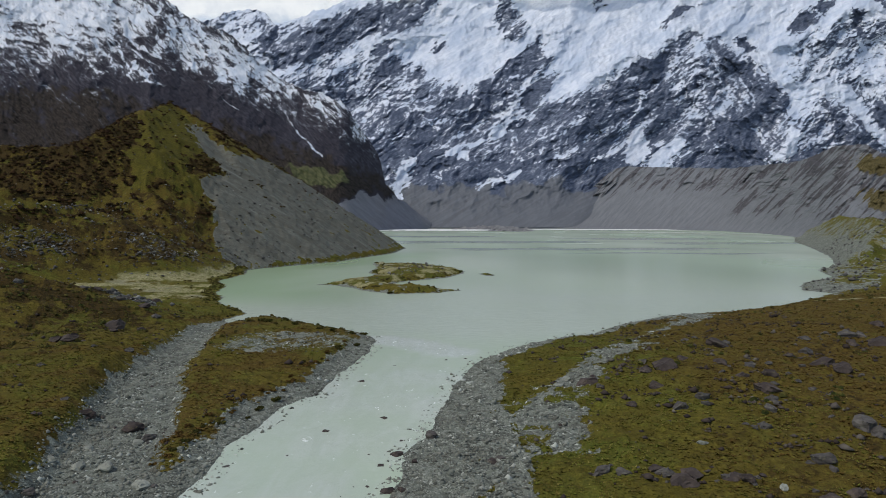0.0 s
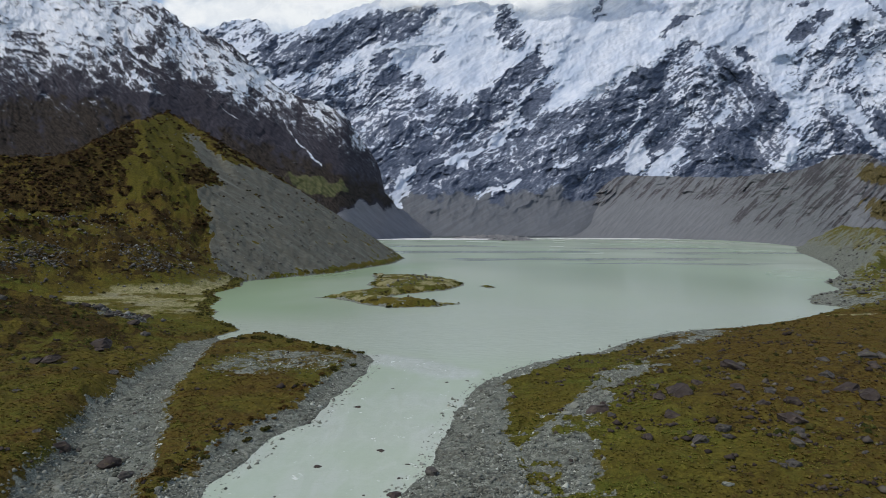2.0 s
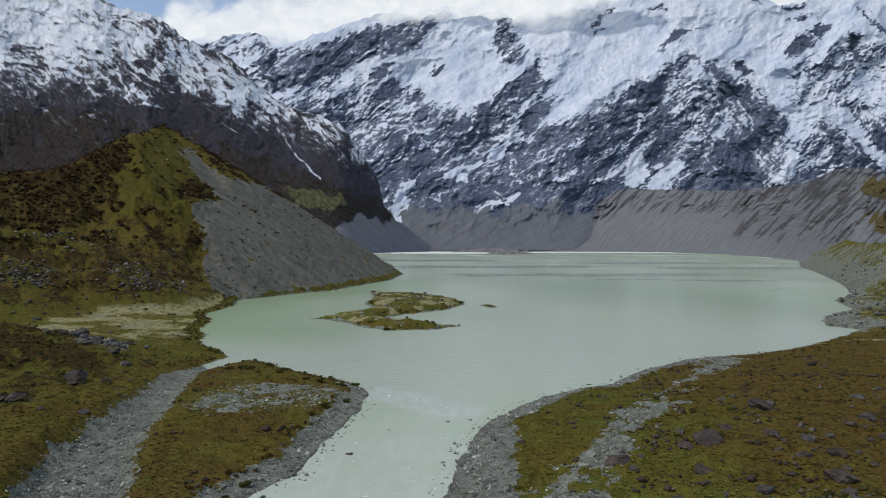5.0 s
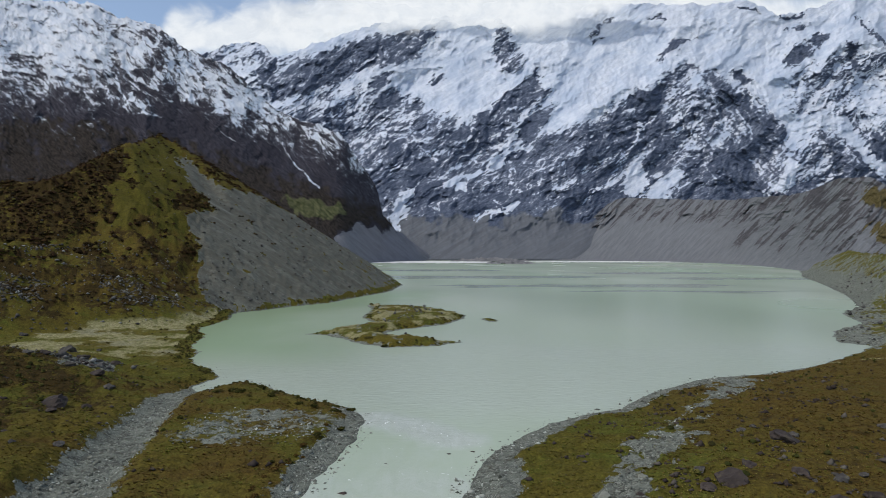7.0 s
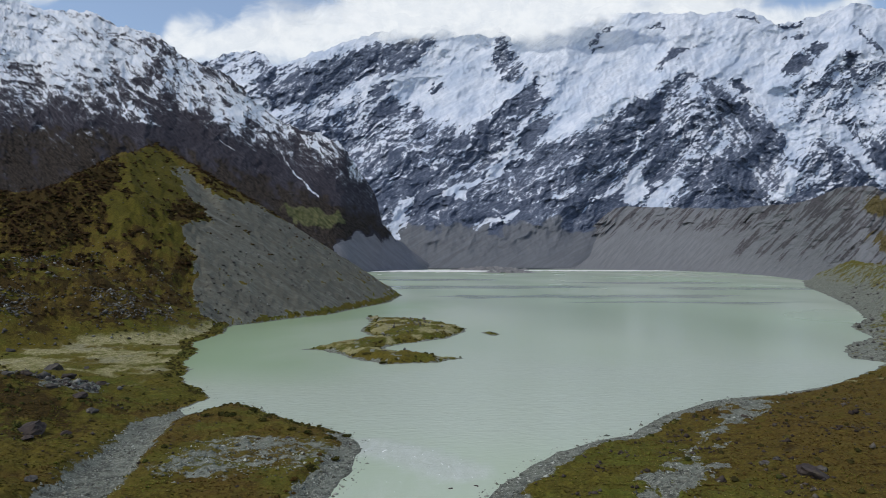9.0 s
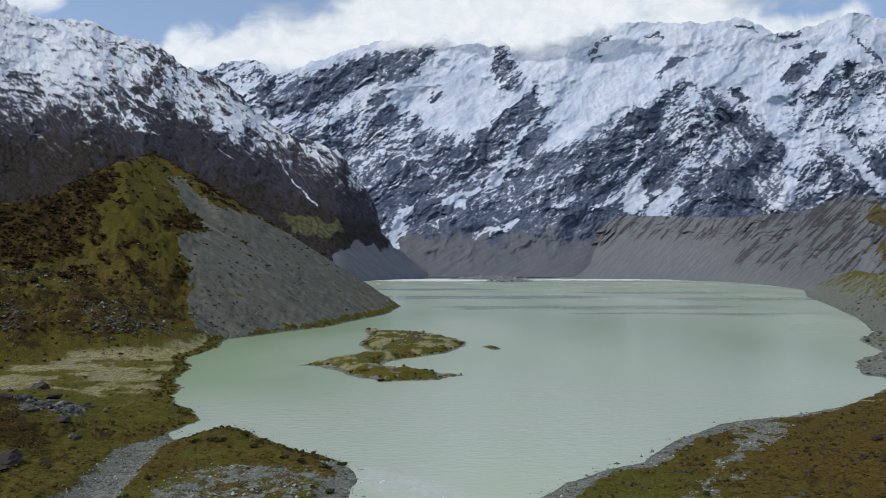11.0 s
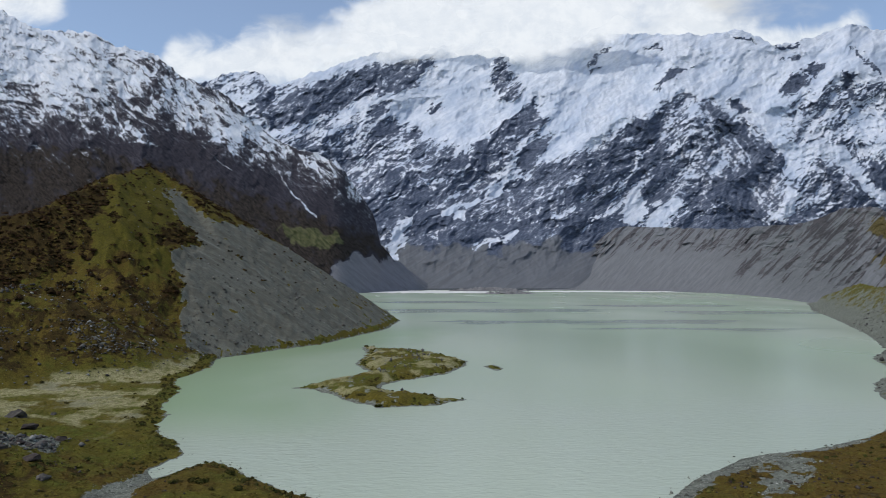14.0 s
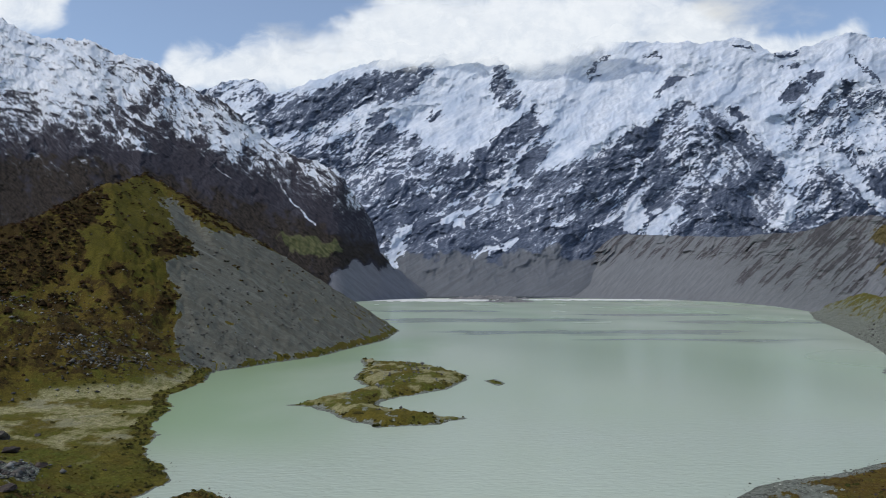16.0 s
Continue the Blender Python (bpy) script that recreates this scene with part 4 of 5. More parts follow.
    pale = np.maximum(pale, np.where(se > 0, 1.1 * (1 - smooth(0.5, 1.6, line_dist(x, y, path) + 0.4 * wob)), 0))
    wet = np.maximum((1 - smooth(-0.3, 0.9, sd)) * 0.6, np.where(sw > 0, inch * 0.35 * smooth(0.2, -0.4, mid), 0))
    rust = np.where(se > 0, smooth(20, 70, x + 14 * big) * 0.95 * smooth(285, 250, y), 0) + np.where((sw > 0), smooth(0.1, 0.6, big) * 0.4 + 0.45 * smooth(8, 16, z) * (1 - meadow) * (1 - 0.6 * on_hill * smooth(0.3, -0.3, mid)), 0)
    flat = np.where((sw > 0) & (x < -40), smooth(208, 225, y) * smooth(350, 320, y) * smooth(6, 3.5, z), 0)
    rust = rust * (1 - 0.9 * flat)
    scrub = scrub * (1 - 0.7 * flat)
    scr = np.where((sw > 0) & (y > 300), np.maximum(scree, smooth(0.1, 0.5, talus)), 0)
    alp = meadow
    rust = np.where((sw > 0) & (y > 380), np.maximum(rust, 0.85 * smooth(0.5, -0.3, fine + 0.5 * mid) * smooth(3, 9, z) * (1 - meadow)), rust)
    rust = np.where((sw > 0) & (y < 215), np.maximum(rust, 0.2 + 0.7 * smooth(-0.3, 0.4, mid + 0.5 * big)), rust)
    return z, dict(alpine=alp, scree=scr, gravel=grav, scrub=scrub, pale=pale, wet=wet, rust=np.clip(rust, 0, 1)), sd


def ground():
    a = np.concatenate([np.linspace(-36.5, 36.5, 630), np.linspace(37, 322.5, 90)])
    a = np.radians(a)
    r = np.concatenate([[0.5, 12, 25, 38, 48], 56 * (1150 / 56) ** np.linspace(0, 1, 400), np.geomspace(1250, 4900, 16)])
    rr, aa = np.meshgrid(r, a, indexing="ij")
    x, y = rr * np.sin(aa), rr * np.cos(aa)
    z, cover, _ = land(x, y)
    return sheet("ground", x, y, z, M_GROUND, cover, None, "grass, gravel and scree on the moraine flats round the lake", "ground", wrap=True)


GROUND = ground()


# calm lanes across the far half of the lake, coloured dark for the mountain mirrored there: west end, east end,
# distance, half width
SLICKS = [(-40, 170, 985, 55), (330, 480, 930, 45), (40, 250, 745, 36), (150, 260, 640, 20), (-60, 60, 1300, 60), (260, 420, 1150, 40)]


def water():
    gx = np.concatenate([np.linspace(-500, -140, 8), np.linspace(-135, 120, 84), np.linspace(130, 560, 36), np.linspace(600, 1500, 12)])
    gy = np.concatenate([np.linspace(-150, 40, 8), np.linspace(44, 280, 120), np.linspace(284, 600, 60), np.linspace(606, 1400, 80), np.linspace(1440, 2750, 20)])
    x, y = np.meshgrid(gx, gy)
    fast = smooth(170, 120, y) * (0.55 + 0.45 * fbm(x / 14, y / 20, 3, 0.5, 430))
    fast = np.maximum(fast, 0.9 * (1 - smooth(3, 8, line_dist(x, y, [(-16, 178), (-8, 172), (2, 160)]))))
    # sheltered strip off the west shore, where the colour imitates a weaker sky reflection
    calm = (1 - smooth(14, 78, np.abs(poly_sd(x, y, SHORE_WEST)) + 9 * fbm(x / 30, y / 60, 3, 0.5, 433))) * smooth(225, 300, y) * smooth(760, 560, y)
    wx, wy = x + 30 * fbm(x / 90, y / 70, 3, 0.6, 440), y + 26 * fbm(x / 120, y / 60, 4, 0.6, 441)
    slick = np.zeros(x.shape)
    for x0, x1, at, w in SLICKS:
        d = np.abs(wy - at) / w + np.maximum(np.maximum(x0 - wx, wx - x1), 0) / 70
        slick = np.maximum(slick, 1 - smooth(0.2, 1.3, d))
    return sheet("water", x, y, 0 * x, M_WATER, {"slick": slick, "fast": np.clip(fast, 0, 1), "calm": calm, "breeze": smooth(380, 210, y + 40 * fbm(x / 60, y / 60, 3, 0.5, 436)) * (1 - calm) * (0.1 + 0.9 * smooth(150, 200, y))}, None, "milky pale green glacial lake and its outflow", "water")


water()


# ---------------------------------------------------------------- far shore: silt flats, gravel bars
def plain(name, a, b, scale, rough=0.9, bump=0.05):
    m = Mat(name, rough, 0.25)
    p = m.coord()
    n = m.noise(p, scale, 6, 0.65)
    return m.done(m.mix(m.ramp(n, 0.3, 0.7), a, b), None, m.bump(n, bump, 0.8))


M_SILT = plain("pale_silt", (0.72, 0.73, 0.70), (0.58, 0.59, 0.57), 0.02)
M_BAR = plain("grey_gravel", (0.20, 0.20, 0.20), (0.11, 0.11, 0.115), 0.06, 0.95, 1.0)


def bar(name, u0, u1, dist, depth, height, mat, label, seed):
    x0, x1 = sight(u0, 400, dist)[0], sight(u1, 400, dist)[0]
    a, b = np.meshgrid(np.linspace(-1, 1, 120), np.linspace(-1, 1, 26))
    x = (x0 + x1) / 2 + a * (x1 - x0) / 2
    y = dist + b * depth
    edge = 1 - np.hypot(a, b) + 0.35 * fbm(a * 5 + seed, b * 1.2, 4, 0.55, seed)
    z = np.maximum(-1.0, height * np.clip(edge, -1, 0.8) * (1 + 0.25 * fbm(a * 4, b * 2, 3, 0.5, seed + 5)))
    return sheet(name, x, y, z, mat, None, None, label, "shore", "structure")


bar("silt_flat", 670, 890, 2240, 230, 1.2, M_SILT, "pale silt flat washed by the far end of the lake", 401)
bar("silt_flat", 925, 1275, 2280, 130, 1.2, M_SILT, "pale silt flat washed by the far end of the lake", 402)
bar("gravel_bar", 855, 955, 1960, 26, 9.0, M_BAR, "low grey gravel bar at the far end of the lake", 403)
bar("gravel_bar", 800, 940, 2340, 45, 15.0, M_BAR, "low grey gravel bar at the far end of the lake", 404)
bar("gravel_bar", 1120, 1240, 2280, 18, 4.0, M_BAR, "low grey gravel bar at the far end of the lake", 405)


# ---------------------------------------------------------------- clouds over the summit
def cloud_material():
    k = Mat("cloud")
    m, t = k.m, k.t
    t.nodes.remove(k.b)
    lay = k.attr("lay", "Vector")
    n1 = k.noise(lay, 1.3, 9, 0.56, 0.5, (1, 1.5, 1))
    n2 = k.noise(lay, 4.0, 6, 0.6, 0.2)
    d = k.math("MULTIPLY_ADD", k.math("SUBTRACT", n1, 0.5), 2.5, k.attr("thick"))
    a = k.math("MULTIPLY", k.ramp(d, 0.0, 1.1), 0.82)
    em = t.nodes.new("ShaderNodeEmission")
    k.link(k.mix(k.ramp(k.math("ADD", n2, k.math("MULTIPLY", k.math("SUBTRACT", n1, 0.5), 1.0)), 0.3, 0.7), (0.78, 0.85, 0.95), (0.90, 0.955, 1.03)), em.inputs["Color"])
    em.inputs["Strength"].default_value = 0.92
    tr = t.nodes.new("ShaderNodeBsdfTransparent")
    mx = t.nodes.new("ShaderNodeMixShader")
    k.link(a, mx.inputs[0])
    k.link(tr.outputs[0], mx.inputs[1])
    k.link(em.outputs[0], mx.inputs[2])
    k.link(mx.outputs[0], t.nodes["Material Output"].inputs["Surface"])
    return m


M_CLOUD = cloud_material()


def cloud(dist, lo, hi, left, right, low, high, shift):
    """A soft bank between two edge lines given by bearing."""
    u, v = np.meshgrid(np.linspace(left, right, 110), np.linspace(low, high, 36))
    b0, b1 = along(lo, u), along(hi, u)
    dens = np.minimum(smooth(34, -34, v - b0), smooth(-42, 42, v - b1)) * 1.35 - 0.42
    rim = smooth(0, 110, u - left) * smooth(0, 110, right - u) * smooth(0, 18, low - v) * smooth(0, 18, v - high)
    dens = dens * rim - 1.6 * (1 - rim)
    x, y, z = sight(u, v, dist + 150 * fbm(u / 130, v / 60, 3, 0.5, shift) * (dist < 4700))
    lay = np.stack([u / 100 + shift, v / 100, 0 * u + shift], -1)
    return sheet("cloud", x, y, z, M_CLOUD, {"thick": dens}, {"lay": lay}, "bright white cumulus bank hanging over the summit ridge", "cloud")


TOP_EDGE = [(560, -60), (610, -92), (650, -118), (700, -150), (1000, -170), (1200, -150), (1260, -118), (1310, -88), (1380, -72), (1470, -80), (1560, -96)]
for far, sh in ((4905, 3), (4935, 12)):
    cloud(far, [(540, 10), (1640, 10)], TOP_EDGE, 540, 1640, 40, -200, sh)
# thin veil where the bank spills over the crest
for far, sh in ((4390, 17), (4430, 31)):
    cloud(far, [(560, -16), (640, -12), (700, -6), (760, -2), (860, 2), (960, -2), (1030, -20), (1110, -44), (1200, -66)], [(560, -110), (1200, -130)], 540, 1210, 30, -140, sh)
for far, sh in ((4900, 21), (4940, 25)):
    cloud(far, [(250, 40), (800, 40)], [(250, 30), (280, -10), (310, -44), (340, -50), (400, -30), (440, -50), (520, -56), (580, -76), (640, -110), (800, -140)], 200, 860, 70, -190, sh)
    cloud(far, [(-200, -60), (60, -70), (120, -85), (200, -90)], [(-200, -200), (200, -220)], -260, 190, -30, -210, sh + 8)


# ---------------------------------------------------------------- loose cover: templates and scattering
rng = np.random.default_rng(7)


def scatter(name, templates, pos, size, mat, label, category, squash=1.0, sink=0.0):
    """One mesh of many copies of a few small templates."""
    vs, fs, base = [], [], 0
    pick = rng.integers(0, len(templates), len(pos))
    turn = rng.uniform(0, 2 * np.pi, len(pos))
    for k, (tv, tf) in enumerate(templates):
        sel = np.where(pick == k)[0]
        if not len(sel):
            continue
        c, s_ = np.cos(turn[sel])[:, None], np.sin(turn[sel])[:, None]
        sc = size[sel][:, None]
        x = (tv[None, :, 0] * c - tv[None, :, 1] * s_) * sc + pos[sel, 0:1]
        y = (tv[None, :, 0] * s_ + tv[None, :, 1] * c) * sc + pos[sel, 1:2]
        z = (tv[None, :, 2] * squash - sink) * sc + pos[sel, 2:3]
        vs.append(np.stack([x, y, z], -1).reshape(-1, 3))
        fs.append((tf[None] + (np.arange(len(sel)) * len(tv))[:, None, None]).reshape(-1, 3) + base)
        base += len(sel) * len(tv)
    v, f = np.concatenate(vs).astype(np.float32), np.concatenate(fs).astype(np.int32)
    me = bpy.data.meshes.new(name)
    me.vertices.add(len(v))
    me.vertices.foreach_set("co", v.ravel())
    me.loops.add(f.size)
    me.loops.foreach_set("vertex_index", f.ravel())
    me.polygons.add(len(f))
    me.polygons.foreach_set("loop_start", (np.arange(len(f)) * 3).astype(np.int32))
    me.update(calc_edges=True)
    me.materials.append(mat)
    return tagged(new(name, me), label, category, "", "stuff")


def tuft_template(n, seed):
    r = np.random.default_rng(seed)
    v, f = [], []
    for k in range(n):
        a = 2 * np.pi * k / n + r.uniform(-0.3, 0.3)
        d = np.array([np.cos(a), np.sin(a)])
        w = np.array([-d[1], d[0]]) * r.uniform(0.32, 0.5)
        lean, h = r.uniform(0.5, 0.9), r.uniform(0.3, 0.55)
        b0, b1, tip = d * 0.06 - w, d * 0.06 + w, d * lean
        i = len(v)
        v += [(b0[0], b0[1], -0.15), (b1[0], b1[1], -0.15), (tip[0], tip[1], h)]
        f.append((i, i + 1, i + 2))
    return np.array(v), np.array(f)


def stone_template(seed):
    r = np.random.default_rng(seed)
    v = np.array([(1, 0, 0), (0, 1, 0), (-1, 0, 0), (0, -1, 0), (0, 0, 0.8), (0, 0, -0.6)], float) * 0.5
    v *= r.uniform(0.6, 1.25, (6, 1))
    v[:, :2] += r.uniform(-0.12, 0.12, (6, 2))
    v[:, 1] *= r.uniform(0.5, 1.0)
    v[:, 2] *= r.uniform(0.45, 0.9)
    f = np.array([(0, 1, 4), (1, 2, 4), (2, 3, 4), (3, 0, 4), (1, 0, 5), (2, 1, 5), (3, 2, 5), (0, 3, 5)])
    return v, f


def bush_template(leaves, seed, lumps=4):
    """Leaf sprays over a few rounded, uneven mounds."""
    r = np.random.default_rng(seed)
    heap = [(r.uniform(-0.34, 0.34), r.uniform(-0.34, 0.34), r.uniform(0.08, 0.34), r.uniform(0.2, 0.34)) for _ in range(lumps)]
    v, f = [], []
    for cx, cy, cz, cr in heap:
        i = len(v)
        turn = r.uniform(0, 1.5)
        for k in range(5):
            a = turn + k * 2 * np.pi / 5
            v.append((cx + cr * r.uniform(0.8, 1.15) * np.cos(a), cy + cr * r.uniform(0.8, 1.15) * np.sin(a), cz - 0.3 * cr + r.uniform(-0.2, 0.2) * cr))
        for k in range(5):
            a = turn + (k + 0.5) * 2 * np.pi / 5
            v.append((cx + 0.62 * cr * np.cos(a), cy + 0.62 * cr * np.sin(a), cz + cr * r.uniform(0.45, 0.75)))
        v.append((cx, cy, cz + cr * r.uniform(0.8, 1.05)))
        for k in range(5):
            n = (k + 1) % 5
            f += [(i + k, i + n, i + 5 + k), (i + n, i + 5 + n, i + 5 + k), (i + 5 + k, i + 5 + n, i + 10)]
    for k in range(leaves):
        cx, cy, cz, cr = heap[k % lumps]
        d = r.normal(size=3)
        d[2] = abs(d[2]) * 0.9 - 0.1
        d /= np.linalg.norm(d)
        c = np.array([cx, cy, cz]) + d * cr * r.uniform(0.8, 1.05)
        t = np.cross(d, r.normal(size=3))
        t /= np.linalg.norm(t) + 1e-6
        b = np.cross(d, t) + 0.8 * d
        L = r.uniform(0.09, 0.18)
        i = len(v)
        v += [tuple(c - t * L * 0.6), tuple(c + t * L * 0.6), tuple(c + b * L)]
        f.append((i, i + 1, i + 2))
    return np.array(v), np.array(f)


def cover_material(name, tones, rough=0.9):
    m = Mat(name, rough, 0.03)
    r = m.island()
    col = m.mix(m.ramp(r, 0.0, 0.45), tones[0], tones[1])
    col = m.mix(m.ramp(r, 0.5, 0.75), col, tones[2])
    col = m.mix(m.ramp(r, 0.85, 0.95), col, tones[3])
    n = m.noise(m.coord(), 0.09, 4, 0.6)
    col = m.mix(m.ramp(n, 0.40, 0.60, 0.0, 0.9), col, m.mix(0.7, col, tones[4]))
    return m.done(col)


M_TUFT = cover_material("tussock_grass", ((0.082, 0.100, 0.018), (0.120, 0.132, 0.024), (0.150, 0.124, 0.030), (0.25, 0.210, 0.066), (0.072, 0.046, 0.016)))
M_TUFT_RUST = cover_material("rust_tussock", ((0.070, 0.050, 0.015), (0.104, 0.074, 0.020), (0.130, 0.088, 0.028), (0.23, 0.180, 0.065), (0.076, 0.042, 0.015)))
M_STONE = cover_material("river_stone", ((0.060, 0.064, 0.054), (0.172, 0.184, 0.154), (0.265, 0.280, 0.240), (0.46, 0.48, 0.42), (0.135, 0.132, 0.108)))
M_SLOPE = cover_material("slope_stone", ((0.050, 0.048, 0.045), (0.105, 0.102, 0.096), (0.150, 0.148, 0.138), (0.30, 0.30, 0.28), (0.080, 0.072, 0.064)))
M_RUBBLE = cover_material("meadow_rubble", ((0.034, 0.027, 0.024), (0.062, 0.050, 0.044), (0.092, 0.078, 0.066), (0.15, 0.135, 0.11), (0.046, 0.035, 0.029)))
M_LEAF = cover_material("shrub_leaf", ((0.022, 0.027, 0.008), (0.046, 0.052, 0.014), (0.070, 0.062, 0.018), (0.12, 0.11, 0.03), (0.040, 0.028, 0.012)))
M_RUST_LEAF = cover_material("rust_shrub_leaf", ((0.045, 0.028, 0.010), (0.090, 0.055, 0.017), (0.125, 0.078, 0.022), (0.17, 0.13, 0.035), (0.065, 0.034, 0.013)))
M_SCRUB = cover_material("scrub_leaf", ((0.011, 0.009, 0.004), (0.026, 0.019, 0.008), (0.050, 0.030, 0.012), (0.088, 0.076, 0.022), (0.034, 0.018, 0.010)))
TUFTS = [tuft_template(5, k) for k in range(6)]
STONES = [stone_template(20 + k) for k in range(8)]
BUSHES = [bush_template(7, 40 + k, 2) for k in range(6)]
SMALL_BUSHES = [bush_template(12, 50 + k, 2) for k in range(6)]


def wedge(n, y0, y1, power=1.0, spread=0.68, margin=8):
    y = y0 + (y1 - y0) * rng.random(n) ** power
    x = (rng.random(n) * 2 - 1) * (spread * y + margin)
    return x, y


def grass_tufts():
    x, y = wedge(155000, 62, 290)
    z, c, sd = land(x, y)
    dens = np.clip((fbm(x / 9, y / 9, 3, 0.6, 500) + 0.8), 0.3, 1) * np.clip(150 / y, 0.35, 1)
    dens = dens * np.where(c["gravel"] > 0.42, 0.35 * smooth(0.8, 0.42, c["gravel"]), 1)
    ok = (sd > 0.8) & (c["gravel"] < 0.8) & (c["pale"] < 0.5) & (rng.random(len(x)) < dens)
    x, y, z = x[ok], y[ok], z[ok]
    size = rng.uniform(0.16, 0.36, len(x)) * (1 + 0.8 * (rng.random(len(x)) > 0.96))
    at = np.stack([x, y, z], -1)
    brown = rng.random(len(x)) < 0.95 * c["rust"][ok]
    scatter("tussock_grass", TUFTS, at[~brown], size[~brown], M_TUFT, "olive and straw tussock grass over the moraine flats", "grass")
    scatter("tussock_grass", TUFTS, at[brown], size[brown], M_TUFT_RUST, "rust brown dying tussock grass over the moraine flats", "grass")


def gravel():
    x, y = wedge(120000, 62, 260)
    z, c, sd = land(x, y)
    ok = (sd > -2.5) & (c["gravel"] > 0.18 + 0.3 * rng.random(len(x))) & (rng.random(len(x)) < np.clip(140 / y, 0.3, 1) * np.where(sd < 0, 0.5, 1))
    x, y, z = x[ok], y[ok], np.maximum(z[ok], -0.04)
    size = 0.22 + 0.55 * rng.random(len(x)) ** 2.4 + 1.0 * rng.random(len(x)) ** 14
    scatter("gravel", STONES, np.stack([x, y, z], -1), size, M_STONE, "loose grey greywacke gravel and cobbles on the river banks", "gravel")


def meadow_rubble():
    x, y = wedge(60000, 70, 235)
    z, c, sd = land(x, y)
    heap = smooth(0.26, 0.5, fbm(x / 6, y / 8, 4, 0.6, 565) + 0.25 * fbm(x / 30, y / 30, 2, 0.5, 566))
    field = np.where(x > 0, smooth(8, 30, x) * smooth(122, 100, x), 0.35)
    ok = (sd > 5) & (c["gravel"] < 0.5) & (rng.random(len(x)) < 0.004 + 0.34 * heap * field)
    x, y, z = x[ok], y[ok], z[ok]
    size = (0.35 + 0.8 * rng.random(len(x)) ** 2 + 1.3 * rng.random(len(x)) ** 10) * (0.6 + 0.5 * heap[ok])
    z = z + 0.12 * size
    scatter("rubble", STONES, np.stack([x, y, z], -1), size, M_RUBBLE, "dark purplish brown rubble sunk in the tussock meadow", "stones")


def slope_stones():
    x = rng.uniform(-420, 0, 34000)
    y = rng.uniform(215, 760, 34000)
    z, c, sd = land(x, y)
    talus = smooth(0.0, 0.5, fbm(x / 22, y / 22, 4, 0.6, 520))
    loose = smooth(0.2, 0.5, c["gravel"]) * (y < 445)
    ok = (sd > 1) & (z > 2.5) & (rng.random(len(x)) < 0.07 + 0.34 * (z < 36) * (y < 480) + 0.45 * talus * (z < 45) + 0.16 * (c["scree"] > 0.5) + 0.9 * loose)
    xk, yk = rng.uniform(-160, -76, 5000), rng.uniform(196, 240, 5000)
    zk, ck, sdk = land(xk, yk)
    okk = (ck["gravel"] > 0.5) & (rng.random(len(xk)) < 0.7)
    xt, yt = rng.uniform(-330, -120, 26000), rng.uniform(300, 470, 26000)
    zt, ct, sdt = land(xt, yt)
    okt = (sdt > 1) & (ct["gravel"] < 0.85) & (rng.random(len(xt)) < 0.7 * smooth(0.1, 0.6, ct["scree"]))
    xe, ye = rng.uniform(150, 420, 9000), rng.uniform(270, 700, 9000)
    ze, ce, sde = land(xe, ye)
    oke = (sde > 0.5) & (rng.random(len(xe)) < 0.4)
    x, y, z = (np.concatenate(k) for k in ((x[ok], xe[oke], xk[okk], xt[okt]), (y[ok], ye[oke], yk[okk], yt[okt]), (z[ok], ze[oke], zk[okk], zt[okt])))
    size = (0.5 + 1.3 * rng.random(len(x)) ** 3 + 1.8 * rng.random(len(x)) ** 20) * np.where(x > 100, 1.7, 1.25)
    z = z + 0.18 * size
    scatter("slope_stones", STONES, np.stack([x, y, z], -1), size, M_SLOPE, "scattered grey stones on the moraine slopes", "stones")


def hill_scrub():
    x = rng.uniform(-480, -95, 64000)
    y = rng.uniform(330, 770, 64000)
    z, c, sd = land(x, y)
    patch = smooth(0.05, 0.45, fbm(x / 21, y / 21, 3, 0.6, 530))
    clump = smooth(0.22, 0.42, fbm(x / 9, y / 9, 3, 0.55, 535))
    p = (0.66 - 0.36 * (z < 34)) * smooth(0.3, 0.75, c["scrub"]) * (0.55 + 0.45 * patch) * (z > 4) + 0.10 * clump * c["alpine"] + 0.05 * patch * (c["gravel"] < 0.5) * (c["pale"] < 0.2) * (z > 6)
    p = np.where((c["scree"] > 0.5) & (c["gravel"] > 0.75), 0.0022, p)
    ok = (sd > 2) & (rng.random(len(x)) < p)
    x, y, z = x[ok], y[ok], z[ok]
    size = rng.uniform(1.8, 4.4, len(x)) * (1 + 0.5 * (rng.random(len(x)) > 0.85)) * np.where(z < 30, 0.6, 1)
    scatter("scrub", BUSHES, np.stack([x, y, z], -1), size, M_SCRUB, "dark brown and olive scrub covering the moraine hill", "scrub", 0.7, 0.05)


